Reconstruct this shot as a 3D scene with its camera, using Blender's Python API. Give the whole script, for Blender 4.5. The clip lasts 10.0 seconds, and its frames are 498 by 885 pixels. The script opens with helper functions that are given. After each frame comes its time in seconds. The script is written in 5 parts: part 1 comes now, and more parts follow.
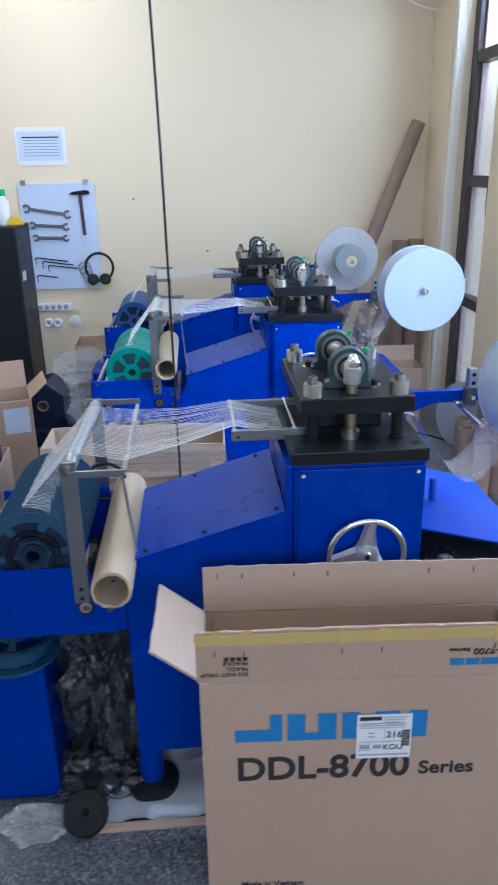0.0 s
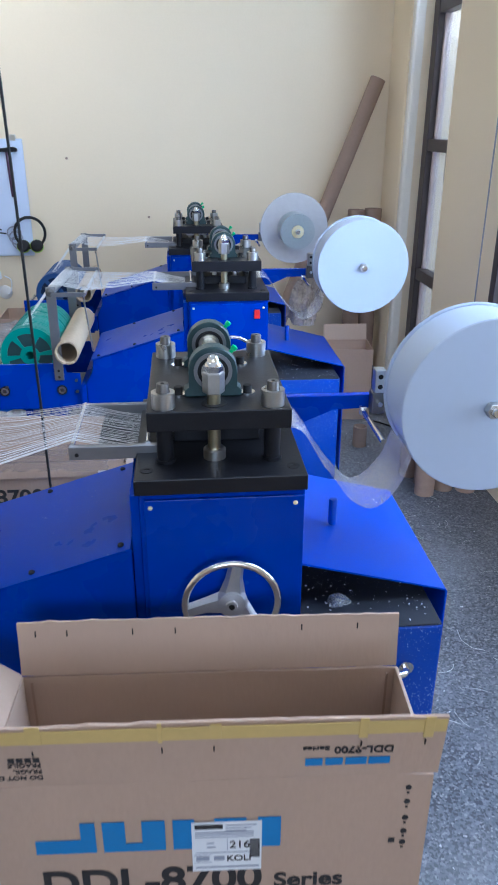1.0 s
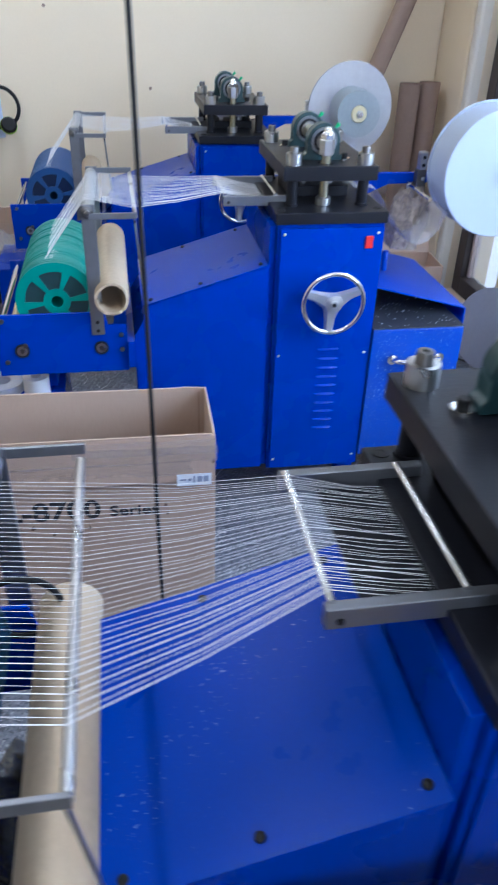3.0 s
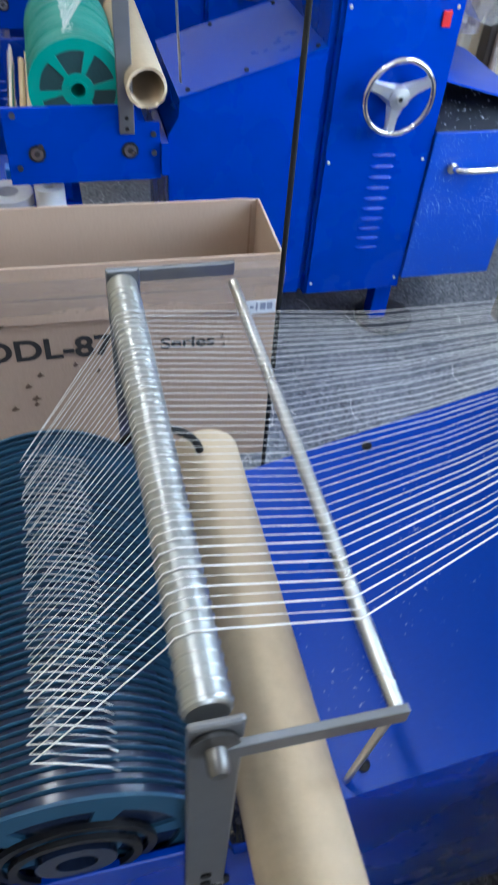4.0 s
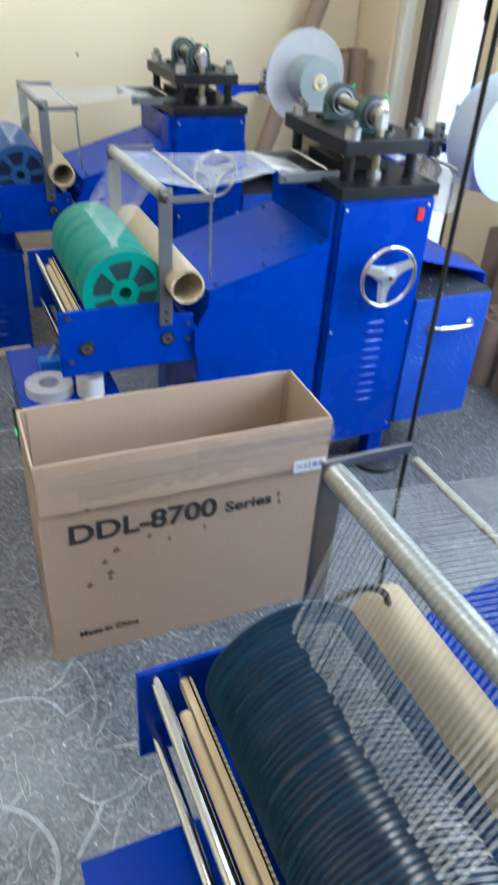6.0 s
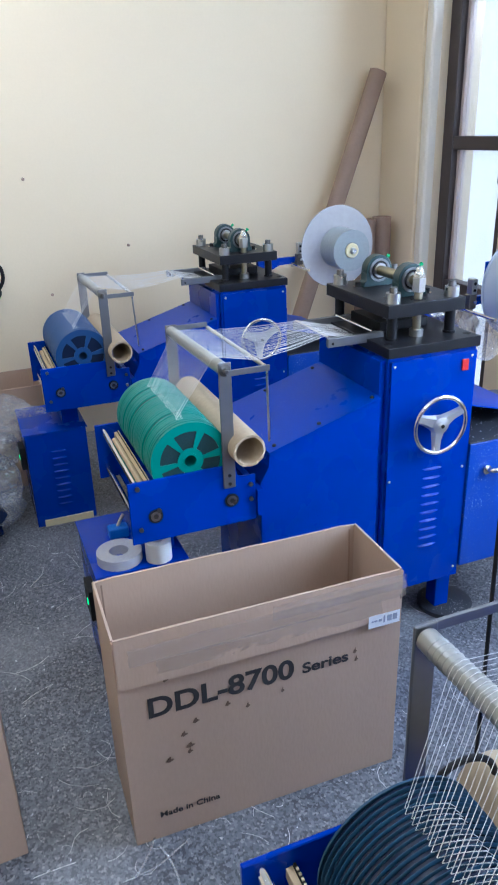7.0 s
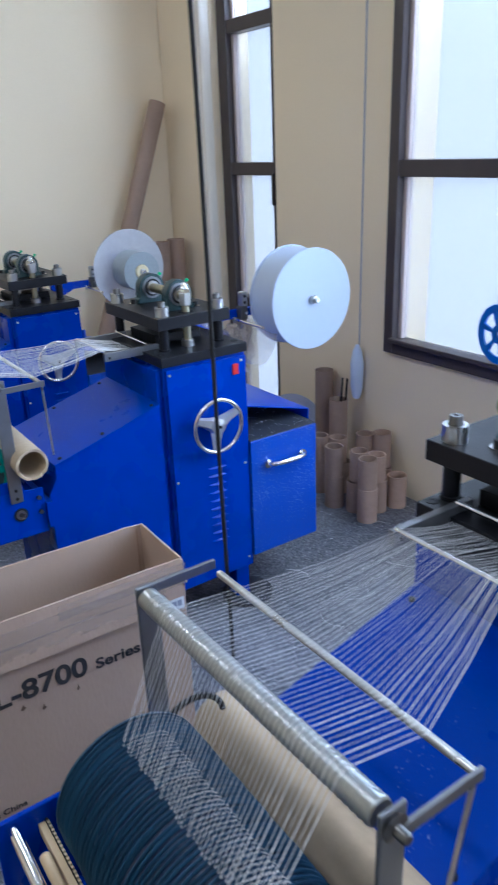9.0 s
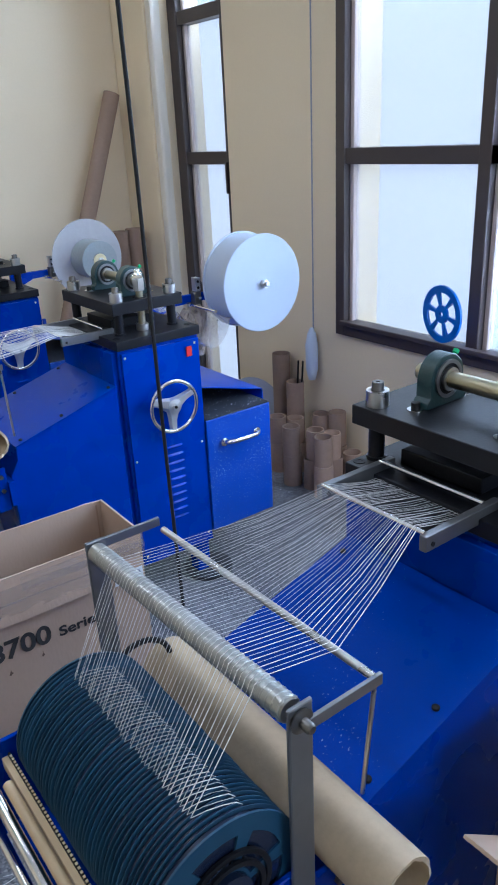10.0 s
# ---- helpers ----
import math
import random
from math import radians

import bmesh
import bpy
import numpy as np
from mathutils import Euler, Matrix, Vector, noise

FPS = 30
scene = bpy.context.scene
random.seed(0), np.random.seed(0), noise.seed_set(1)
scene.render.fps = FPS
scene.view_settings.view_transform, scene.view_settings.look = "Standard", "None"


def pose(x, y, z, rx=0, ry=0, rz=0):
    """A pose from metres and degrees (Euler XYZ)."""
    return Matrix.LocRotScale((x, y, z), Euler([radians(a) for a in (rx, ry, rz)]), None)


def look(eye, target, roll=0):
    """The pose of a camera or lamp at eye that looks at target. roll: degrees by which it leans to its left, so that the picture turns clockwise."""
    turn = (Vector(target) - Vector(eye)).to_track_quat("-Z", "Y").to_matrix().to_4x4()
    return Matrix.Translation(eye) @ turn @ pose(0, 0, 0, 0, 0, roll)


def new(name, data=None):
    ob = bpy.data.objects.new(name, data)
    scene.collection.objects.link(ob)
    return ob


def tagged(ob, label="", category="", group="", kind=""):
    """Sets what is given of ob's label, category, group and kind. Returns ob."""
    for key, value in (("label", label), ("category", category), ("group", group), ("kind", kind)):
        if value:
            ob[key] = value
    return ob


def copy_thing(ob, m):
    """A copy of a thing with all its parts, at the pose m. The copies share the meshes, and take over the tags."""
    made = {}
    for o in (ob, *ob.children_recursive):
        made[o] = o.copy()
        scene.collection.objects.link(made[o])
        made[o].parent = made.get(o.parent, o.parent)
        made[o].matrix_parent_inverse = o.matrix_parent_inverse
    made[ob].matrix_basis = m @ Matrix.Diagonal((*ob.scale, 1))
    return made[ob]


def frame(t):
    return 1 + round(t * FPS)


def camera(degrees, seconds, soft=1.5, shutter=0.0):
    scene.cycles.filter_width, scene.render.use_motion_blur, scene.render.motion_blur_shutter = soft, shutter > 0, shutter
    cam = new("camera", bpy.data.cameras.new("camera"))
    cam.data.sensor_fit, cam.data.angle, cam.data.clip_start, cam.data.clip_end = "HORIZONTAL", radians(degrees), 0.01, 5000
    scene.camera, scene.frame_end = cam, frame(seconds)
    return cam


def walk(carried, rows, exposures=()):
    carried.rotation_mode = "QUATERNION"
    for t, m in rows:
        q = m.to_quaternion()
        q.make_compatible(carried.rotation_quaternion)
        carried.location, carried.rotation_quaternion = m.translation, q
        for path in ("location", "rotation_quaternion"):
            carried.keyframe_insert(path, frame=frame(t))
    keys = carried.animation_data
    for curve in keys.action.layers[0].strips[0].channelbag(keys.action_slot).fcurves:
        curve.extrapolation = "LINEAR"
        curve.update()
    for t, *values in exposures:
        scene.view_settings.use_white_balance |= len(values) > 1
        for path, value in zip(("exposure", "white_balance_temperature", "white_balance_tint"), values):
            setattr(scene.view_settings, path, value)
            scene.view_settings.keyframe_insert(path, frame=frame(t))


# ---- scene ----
cam = camera(37.7, 10.0, soft=1.8, shutter=0.35)
PATH = [
    (0, (0.528, 0.757, 1.605), (0.655, 2.619, 0.887), -1.0),
    (0.5, (0.713, 0.904, 1.592), (0.849, 2.755, 0.845), -0.3),
    (1, (0.825, 1.084, 1.575), (0.992, 2.91, 0.776), 0.2),
    (1.5, (0.826, 1.344, 1.591), (1.024, 3.141, 0.738), 0.5),
    (2, (0.795, 1.602, 1.58), (1.038, 3.373, 0.684), 0.8),
    (2.5, (0.682, 1.755, 1.538), (0.988, 3.471, 0.556), 2.0),
    (3, (0.425, 1.887, 1.532), (0.731, 3.541, 0.452), 1.9),
    (3.2, (0.350, 1.939, 1.524), (0.655, 3.558, 0.39), 2.0),
    (4.3, (0.106, 2.085, 1.403), (0.634, 3.28, -0.11), 7.0),
    (4.5, (0.033, 2.073, 1.405), (0.675, 3.175, -0.135), 7.8),
    (5, (-0.113, 2.073, 1.417), (0.687, 3.059, -0.128), 11.4),
    (5.5, (-0.160, 2.09, 1.455), (0.638, 3.276, 0.056), 8.9),
    (6, (-0.191, 2.107, 1.527), (0.513, 3.597, 0.393), 4.1),
    (6.2, (-0.206, 2.112, 1.54), (0.461, 3.69, 0.513), 2.2),
    (7.3, (-0.248, 2.11, 1.592), (0.419, 3.837, 0.835), -2.5),
    (7.5, (-0.250, 2.108, 1.597), (0.428, 3.84, 0.859), -2.6),
    (8, (-0.259, 2.115, 1.591), (0.48, 3.831, 0.876), -2.4),
    (8.5, (-0.207, 2.034, 1.573), (0.671, 3.678, 0.848), -1.9),
    (9, (-0.146, 1.896, 1.578), (0.889, 3.434, 0.829), -2.3),
    (9.5, (-0.148, 1.802, 1.575), (0.967, 3.271, 0.801), -2.4),
    (10, (-0.168, 1.766, 1.579), (0.923, 3.252, 0.802), -2.9),
]
EXPOSURES = [(0, 0.60, 5250, 12), (1.5, 0.58, 5250, 13), (2.5, 0.66, 5250, 14), (3.0, 0.74, 5300, 14), (4.3, 0.86, 5750, 6), (5, 0.90, 5950, 4), (5.5, 1.10, 6150, 1), (6, 1.05, 5900, 4), (7.3, 0.72, 5300, 13), (8.5, 0.54, 5220, 13), (10, 0.40, 5300, 12)]
walk(cam, [(t, look(eye, target, roll)) for t, eye, target, roll in PATH], EXPOSURES)

# ---- light ----
world = bpy.data.worlds.new("sky")
scene.world = world
world.use_nodes = True
wn = world.node_tree.nodes
sky = wn.new("ShaderNodeTexSky")
sky.sky_type = "NISHITA"
sky.sun_disc = False
sky.sun_elevation = radians(42)
sky.sun_rotation = radians(277)
world.node_tree.links.new(sky.outputs[0], wn["Background"].inputs[0])
wn["Background"].inputs[1].default_value = 0.12
sun_data = bpy.data.lights.new("sun", "SUN")
sun_data.energy, sun_data.angle, sun_data.color = 2.0, radians(0.5), (1, 0.95, 0.88)
sun = new("sun", sun_data)
sun.matrix_world = look((-8, 1, 7), (0, 0, 0))


def window_light(name, eye, target, sx, sy, watts, color=(0.86, 0.93, 1.0)):
    d = bpy.data.lights.new(name, "AREA")
    d.shape, d.size, d.size_y, d.energy, d.color = "RECTANGLE", sx, sy, watts, color
    ob = new(name, d)
    ob.matrix_world = look(eye, target)
    return ob


DAY = (0.76, 0.88, 1.0)
window_light("daylight_narrow_window", (2.40, 5.38, 2.50), (0, 4.9, 1.0), 0.44, 0.45, 9, DAY)
window_light("daylight_wide_window", (2.38, 2.62, 1.75), (0, 2.9, 1.1), 1.15, 1.8, 66, DAY)
window_light("daylight_wide_window_top", (2.38, 3.80, 2.52), (0, 3.9, 0.9), 0.8, 0.30, 14, DAY)
# added fill from behind the camera, through an unseen opening
window_light("daylight_rear_window", (0.9, -1.72, 2.2), (0.7, 2, 1.1), 2.2, 1.2, 37, (0.88, 0.94, 1.0))
for y in (2.9, 5.1):
    window_light("ceiling_tube_light", (-0.35, y, 3.02), (-0.35, y, 0), 0.16, 1.15, 10.5, (1.0, 0.97, 0.91))



# ---- materials ----
def material(name, color, rough=0.5, metal=0.0, gloss=0.5, vary=0.12, scale=8.0, bump=0.0, bump_scale=60.0, coat=0.0, dust=0.0, dust_color=(0.6, 0.6, 0.6), stretch=(1, 1, 1), spread=0.0):
    """A surface with variation at two scales, fine relief, and optional dust specks."""
    m = bpy.data.materials.new(name)
    m.use_nodes = True
    n, l = m.node_tree.nodes, m.node_tree.links
    b = n["Principled BSDF"]
    co = n.new("ShaderNodeTexCoord")
    mp = n.new("ShaderNodeMapping")
    mp.inputs["Scale"].default_value = stretch
    l.new(co.outputs["Object"], mp.inputs[0])
    big, fine = n.new("ShaderNodeTexNoise"), n.new("ShaderNodeTexNoise")
    big.inputs["Scale"].default_value, fine.inputs["Scale"].default_value = scale, bump_scale
    big.inputs["Detail"].default_value, fine.inputs["Detail"].default_value = 4, 3
    l.new(mp.outputs[0], big.inputs[0]), l.new(mp.outputs[0], fine.inputs[0])
    ramp = n.new("ShaderNodeMixRGB")
    lo = [max(0, c * (1 - vary)) for c in color]
    hi = [min(1, c * (1 + vary)) for c in color]
    ramp.inputs[1].default_value, ramp.inputs[2].default_value = (*lo, 1), (*hi, 1)
    mix = n.new("ShaderNodeMath")
    mix.operation = "MULTIPLY_ADD"
    mix.inputs[1].default_value, mix.inputs[2].default_value = 0.45, 0.0
    l.new(fine.outputs[0], mix.inputs[0])
    add = n.new("ShaderNodeMath")
    add.operation = "MULTIPLY_ADD"
    add.inputs[1].default_value = 0.55
    l.new(big.outputs[0], add.inputs[0]), l.new(mix.outputs[0], add.inputs[2])
    l.new(add.outputs[0], ramp.inputs[0])
    out = ramp.outputs[0]
    if spread:
        info = n.new("ShaderNodeObjectInfo")
        hsv = n.new("ShaderNodeHueSaturation")
        mr = n.new("ShaderNodeMapRange")
        mr.inputs["To Min"].default_value, mr.inputs["To Max"].default_value = 1 - spread, 1 + spread
        l.new(info.outputs["Random"], mr.inputs[0]), l.new(mr.outputs[0], hsv.inputs["Value"]), l.new(out, hsv.inputs["Color"])
        out = hsv.outputs[0]
    if dust:
        v = n.new("ShaderNodeTexNoise")
        v.inputs["Scale"].default_value, v.inputs["Detail"].default_value = 230, 3
        r = n.new("ShaderNodeValToRGB")
        r.color_ramp.elements[0].position, r.color_ramp.elements[1].position = 0.70 - dust * 0.12, 0.79 - dust * 0.06
        dm = n.new("ShaderNodeMixRGB")
        dm.inputs[2].default_value = (*dust_color, 1)
        patch = n.new("ShaderNodeMath")
        patch.operation = "MULTIPLY_ADD"
        patch.inputs[1].default_value = 0.38
        shift = n.new("ShaderNodeMath")
        shift.inputs[1].default_value = -0.205
        l.new(co.outputs["Object"], v.inputs[0]), l.new(big.outputs[0], patch.inputs[0]), l.new(v.outputs[0], shift.inputs[0])
        l.new(shift.outputs[0], patch.inputs[2]), l.new(patch.outputs[0], r.inputs[0])
        l.new(r.outputs[0], dm.inputs[0]), l.new(out, dm.inputs[1])
        out = dm.outputs[0]
    l.new(out, b.inputs["Base Color"])
    rr = n.new("ShaderNodeMapRange")
    rr.inputs["To Min"].default_value, rr.inputs["To Max"].default_value = max(0.02, rough - 0.1), min(1, rough + 0.1)
    l.new(big.outputs[0], rr.inputs[0]), l.new(rr.outputs[0], b.inputs["Roughness"])
    b.inputs["Metallic"].default_value = metal
    b.inputs["Coat Weight"].default_value = coat
    b.inputs["Specular IOR Level"].default_value = gloss
    if bump:
        bp = n.new("ShaderNodeBump")
        bp.inputs["Strength"].default_value, bp.inputs["Distance"].default_value = bump, 0.002
        l.new(fine.outputs[0], bp.inputs["Height"]), l.new(bp.outputs[0], b.inputs["Normal"])
    return m


def clear(name, color, rough=0.15, alpha=0.3, ior=1.4, spread=0.6, crinkle=0.0):
    """Thin plastic film: part of the light passes straight through."""
    m = bpy.data.materials.new(name)
    m.use_nodes = True
    n, l = m.node_tree.nodes, m.node_tree.links
    b = n["Principled BSDF"]
    b.inputs["Base Color"].default_value = (*color, 1)
    b.inputs["Roughness"].default_value = rough
    b.inputs["IOR"].default_value = ior
    tex = n.new("ShaderNodeTexNoise")
    tex.inputs["Scale"].default_value = 14
    mr = n.new("ShaderNodeMapRange")
    mr.inputs["To Min"].default_value, mr.inputs["To Max"].default_value = alpha * (1 - spread), min(1, alpha * (1 + spread))
    l.new(tex.outputs[0], mr.inputs[0]), l.new(mr.outputs[0], b.inputs["Alpha"])
    if crinkle:
        co = n.new("ShaderNodeTexCoord")
        fine = n.new("ShaderNodeTexNoise")
        fine.inputs["Scale"].default_value, fine.inputs["Detail"].default_value, fine.inputs["Distortion"].default_value = 38, 3, 1.5
        bp = n.new("ShaderNodeBump")
        bp.inputs["Strength"].default_value, bp.inputs["Distance"].default_value = crinkle, 0.006
        l.new(co.outputs["Object"], fine.inputs[0]), l.new(fine.outputs[0], bp.inputs["Height"]), l.new(bp.outputs[0], b.inputs["Normal"])
    return m


def glow(name, color, strength):
    m = bpy.data.materials.new(name)
    m.use_nodes = True
    b = m.node_tree.nodes["Principled BSDF"]
    b.inputs["Base Color"].default_value = (0.02, 0.02, 0.02, 1)
    b.inputs["Emission Color"].default_value = (*color, 1)
    b.inputs["Emission Strength"].default_value = strength
    return m


def terrazzo():
    m = bpy.data.materials.new("terrazzo")
    m.use_nodes = True
    n, l = m.node_tree.nodes, m.node_tree.links
    b = n["Principled BSDF"]
    co = n.new("ShaderNodeTexCoord")
    v = n.new("ShaderNodeTexVoronoi")
    v.inputs["Scale"].default_value = 165
    l.new(co.outputs["Object"], v.inputs[0])
    r = n.new("ShaderNodeValToRGB")
    r.color_ramp.interpolation = "CONSTANT"
    e = r.color_ramp.elements
    e[0].position, e[0].color = 0.0, (0.06, 0.065, 0.078, 1)
    e[1].position, e[1].color = 0.30, (0.115, 0.122, 0.142, 1)
    for p, c in ((0.55, (0.150, 0.158, 0.178, 1)), (0.80, (0.20, 0.207, 0.226, 1)), (0.94, (0.29, 0.29, 0.295, 1))):
        q = e.new(p)
        q.color = c
    sep = n.new("ShaderNodeSeparateColor")
    l.new(v.outputs["Color"], sep.inputs[0]), l.new(sep.outputs[0], r.inputs[0])
    big = n.new("ShaderNodeTexNoise")
    big.inputs["Scale"].default_value, big.inputs["Detail"].default_value = 2.2, 6
    l.new(co.outputs["Object"], big.inputs[0])
    mr = n.new("ShaderNodeMapRange")
    mr.inputs["From Min"].default_value, mr.inputs["From Max"].default_value = 0.45, 0.75
    mr.inputs["To Max"].default_value = 0.55
    l.new(big.outputs[0], mr.inputs[0])
    mx = n.new("ShaderNodeMixRGB")
    mx.inputs[2].default_value = (0.29, 0.295, 0.315, 1)
    l.new(mr.outputs[0], mx.inputs[0]), l.new(r.outputs[0], mx.inputs[1]), l.new(mx.outputs[0], b.inputs["Base Color"])
    b.inputs["Roughness"].default_value = 0.42
    bp = n.new("ShaderNodeBump")
    bp.inputs["Strength"].default_value, bp.inputs["Distance"].default_value = 0.15, 0.001
    l.new(v.outputs["Distance"], bp.inputs["Height"]), l.new(bp.outputs[0], b.inputs["Normal"])
    return m


WALL = material("wall_paint", (0.82, 0.69, 0.49), 0.75, vary=0.05, scale=1.2, bump=0.25, bump_scale=90)
TOOL = material("tool_steel", (0.16, 0.17, 0.19), 0.4, metal=0.5, vary=0.2, scale=20)
WHITE = material("white_plaster", (0.78, 0.76, 0.72), 0.7, vary=0.06, scale=2, bump=0.2)
REVEAL = material("cream_white_plaster", (0.80, 0.74, 0.64), 0.75, vary=0.06, scale=3, bump=0.25, bump_scale=70)
FLOOR = terrazzo()
BLUE = material("blue_paint", (0.0, 0.034, 0.36), 0.27, gloss=0.20, vary=0.18, scale=5, bump=0.08, bump_scale=220)
BLUE_DUSTY = material("blue_paint_dusty", (0.0, 0.040, 0.36), 0.31, gloss=0.15, vary=0.2, scale=6, bump=0.1, bump_scale=200, coat=0.0, dust=0.02, dust_color=(0.35, 0.42, 0.62))
# same blue paint, lightened for the window light on the hood
BLUE_LIT = material("blue_paint_lit", (0.0, 0.05, 0.42), 0.36, gloss=0.3, vary=0.15, scale=4, bump=0.06, bump_scale=160)
BLUE_WORN = material("blue_paint_chipped", (0.001, 0.055, 0.42), 0.38, vary=0.2, scale=6, bump=0.15, bump_scale=120, coat=0.2, dust=0.55, dust_color=(0.45, 0.55, 0.75))
BLACK_STEEL = material("blackened_steel", (0.008, 0.0085, 0.012), 0.40, gloss=0.35, metal=0.15, vary=0.35, scale=9, bump=0.12, bump_scale=160)
DARK_DUSTY = material("dark_dusty_steel", (0.03, 0.034, 0.045), 0.5, metal=0.2, vary=0.3, scale=9, bump=0.15, dust=0.3)
STEEL = material("turned_steel", (0.55, 0.55, 0.54), 0.3, metal=1.0, vary=0.15, scale=20, bump=0.06, bump_scale=300)
DARK_STEEL = material("dark_steel", (0.16, 0.155, 0.15), 0.35, metal=0.9, vary=0.2, scale=30)
CHROME = material("chrome", (0.78, 0.78, 0.78), 0.13, metal=1.0, vary=0.05, scale=10)
ALU = material("aluminium", (0.62, 0.63, 0.65), 0.38, metal=0.9, vary=0.1, scale=15, bump=0.1, bump_scale=200)
ARM = material("dull_steel_flat", (0.22, 0.225, 0.24), 0.4, metal=0.8, vary=0.15, scale=20)
GUIDE_ROLL = material("guide_roller_aluminium", (0.40, 0.41, 0.40), 0.36, metal=0.85, vary=0.1, scale=25, bump=0.1)
BRASS = material("brass", (0.42, 0.385, 0.27), 0.32, metal=1.0, vary=0.2, scale=18, bump=0.06)
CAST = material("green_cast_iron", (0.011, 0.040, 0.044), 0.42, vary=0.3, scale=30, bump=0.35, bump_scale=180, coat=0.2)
TEAL = material("dark_teal_plastic", (0.009, 0.060, 0.125), 0.58, vary=0.25, scale=12, bump=0.05, spread=0.18)
GREEN = material("green_plastic", (0.004, 0.225, 0.185), 0.38, vary=0.15, scale=12, bump=0.05, spread=0.08)
MIDBLUE = material("blue_plastic", (0.010, 0.065, 0.21), 0.4, vary=0.15, scale=12, spread=0.1)
SKYBLUE = material("bright_blue_plastic", (0.006, 0.13, 0.55), 0.4, vary=0.1, scale=10)
REEL = material("pale_blue_reel", (0.43, 0.49, 0.60), 0.45, vary=0.04, scale=3, bump=0.03)
REEL_FILM = clear("grey_wound_film", (0.36, 0.41, 0.43), 0.30, 0.80, spread=0.1)
REEL_GREY = clear("milky_reel_flange", (0.60, 0.61, 0.65), 0.35, 0.62, spread=0.1)
THREAD = material("white_thread", (0.78, 0.77, 0.76), 0.55, vary=0.08, scale=60)
KRAFT = material("kraft_cardboard", (0.465, 0.33, 0.245), 0.8, vary=0.12, scale=3, bump=0.25, bump_scale=140, stretch=(1, 1, 0.35))
KRAFT_IN = material("kraft_inside", (0.46, 0.34, 0.26), 0.82, vary=0.06, scale=3, bump=0.2, bump_scale=140, stretch=(1, 1, 0.35))
CORE = material("paperboard_tube", (0.50, 0.395, 0.27), 0.78, vary=0.26, scale=7, bump=0.25, bump_scale=80)
CORE_DARK = material("brown_paper_core", (0.37, 0.255, 0.19), 0.8, vary=0.2, scale=8, bump=0.25, spread=0.35)
TAPE_YELLOW = material("yellow_tape", (0.60, 0.43, 0.15), 0.35, vary=0.15, scale=20)
TAPE_CLEAR = clear("clear_tape", (0.62, 0.50, 0.42), 0.07, 0.17, ior=1.6, crinkle=0.6)
FILM = clear("clear_film", (0.70, 0.68, 0.66), 0.06, 0.30, ior=1.7, crinkle=0.35)
FILM_TAN = clear("brownish_film", (0.46, 0.38, 0.31), 0.12, 0.75, ior=1.6, crinkle=0.8)
BAG = clear("plastic_bag", (0.62, 0.65, 0.70), 0.10, 0.30, crinkle=0.9)
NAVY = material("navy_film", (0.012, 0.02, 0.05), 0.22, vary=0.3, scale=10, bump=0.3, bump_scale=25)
INK = material("black_ink", (0.03, 0.027, 0.028), 0.75, vary=0.25, scale=40)
INK_BLUE = material("blue_ink", (0.025, 0.20, 0.50), 0.7, vary=0.12, scale=30)
PAPER = material("white_paper", (0.80, 0.81, 0.83), 0.65, vary=0.04, scale=10)
# clear wrap, near-black: the shade under the machine is put into its colour
WRAP_SHADED = clear("crinkled_wrap_shaded", (0.022, 0.024, 0.032), 0.05, 0.62, ior=2.2, crinkle=1.0)
# white paper toned down for the dim place under the machine
PAPER_SHADED = material("shaded_paper", (0.50, 0.51, 0.54), 0.7, vary=0.2, scale=9)
TORN = material("torn_cardboard", (0.15, 0.095, 0.065), 0.9, vary=0.25, scale=60)
PAPER_BLUE = material("pale_blue_board", (0.60, 0.68, 0.84), 0.45, vary=0.04, scale=4)
GREY_INK = material("grey_ink", (0.32, 0.34, 0.42), 0.7)
FRAME = material("brown_window_frame", (0.055, 0.042, 0.042), 0.4, vary=0.2, scale=10, bump=0.05)
SASH = material("inner_frame_cream", (0.55, 0.46, 0.43), 0.5, vary=0.08, scale=6)
RUBBER = material("black_rubber", (0.010, 0.010, 0.011), 0.6, gloss=0.3, vary=0.3, scale=20)
RED = material("red_button", (0.62, 0.02, 0.02), 0.4)
YELLOW = material("yellow_plastic", (0.75, 0.50, 0.03), 0.4)
CREAM = material("cream_plastic", (0.72, 0.64, 0.40), 0.45)
LEAF_GREEN = material("green_cap", (0.01, 0.42, 0.14), 0.4)
LIME = material("lime_plastic", (0.35, 0.55, 0.05), 0.4)
GREEN_LIGHT = glow("green_light", (0.05, 1.0, 0.25), 1.0)
TAN = material("tan_roller", (0.62, 0.47, 0.28), 0.45, vary=0.12, scale=12)
BLACK_PAINT = material("black_cabinet_paint", (0.008, 0.009, 0.014), 0.42, vary=0.25, scale=6, gloss=0.3)
PINK = material("pink_film", (0.62, 0.36, 0.38), 0.35, vary=0.12, scale=14, bump=0.3, bump_scale=25)
PURPLE = material("purple_film", (0.07, 0.03, 0.07), 0.25, vary=0.3, scale=10, bump=0.4, bump_scale=25)
OUTSIDE = glow("bright_outdoors", (0.84, 0.92, 1.0), 0.86)


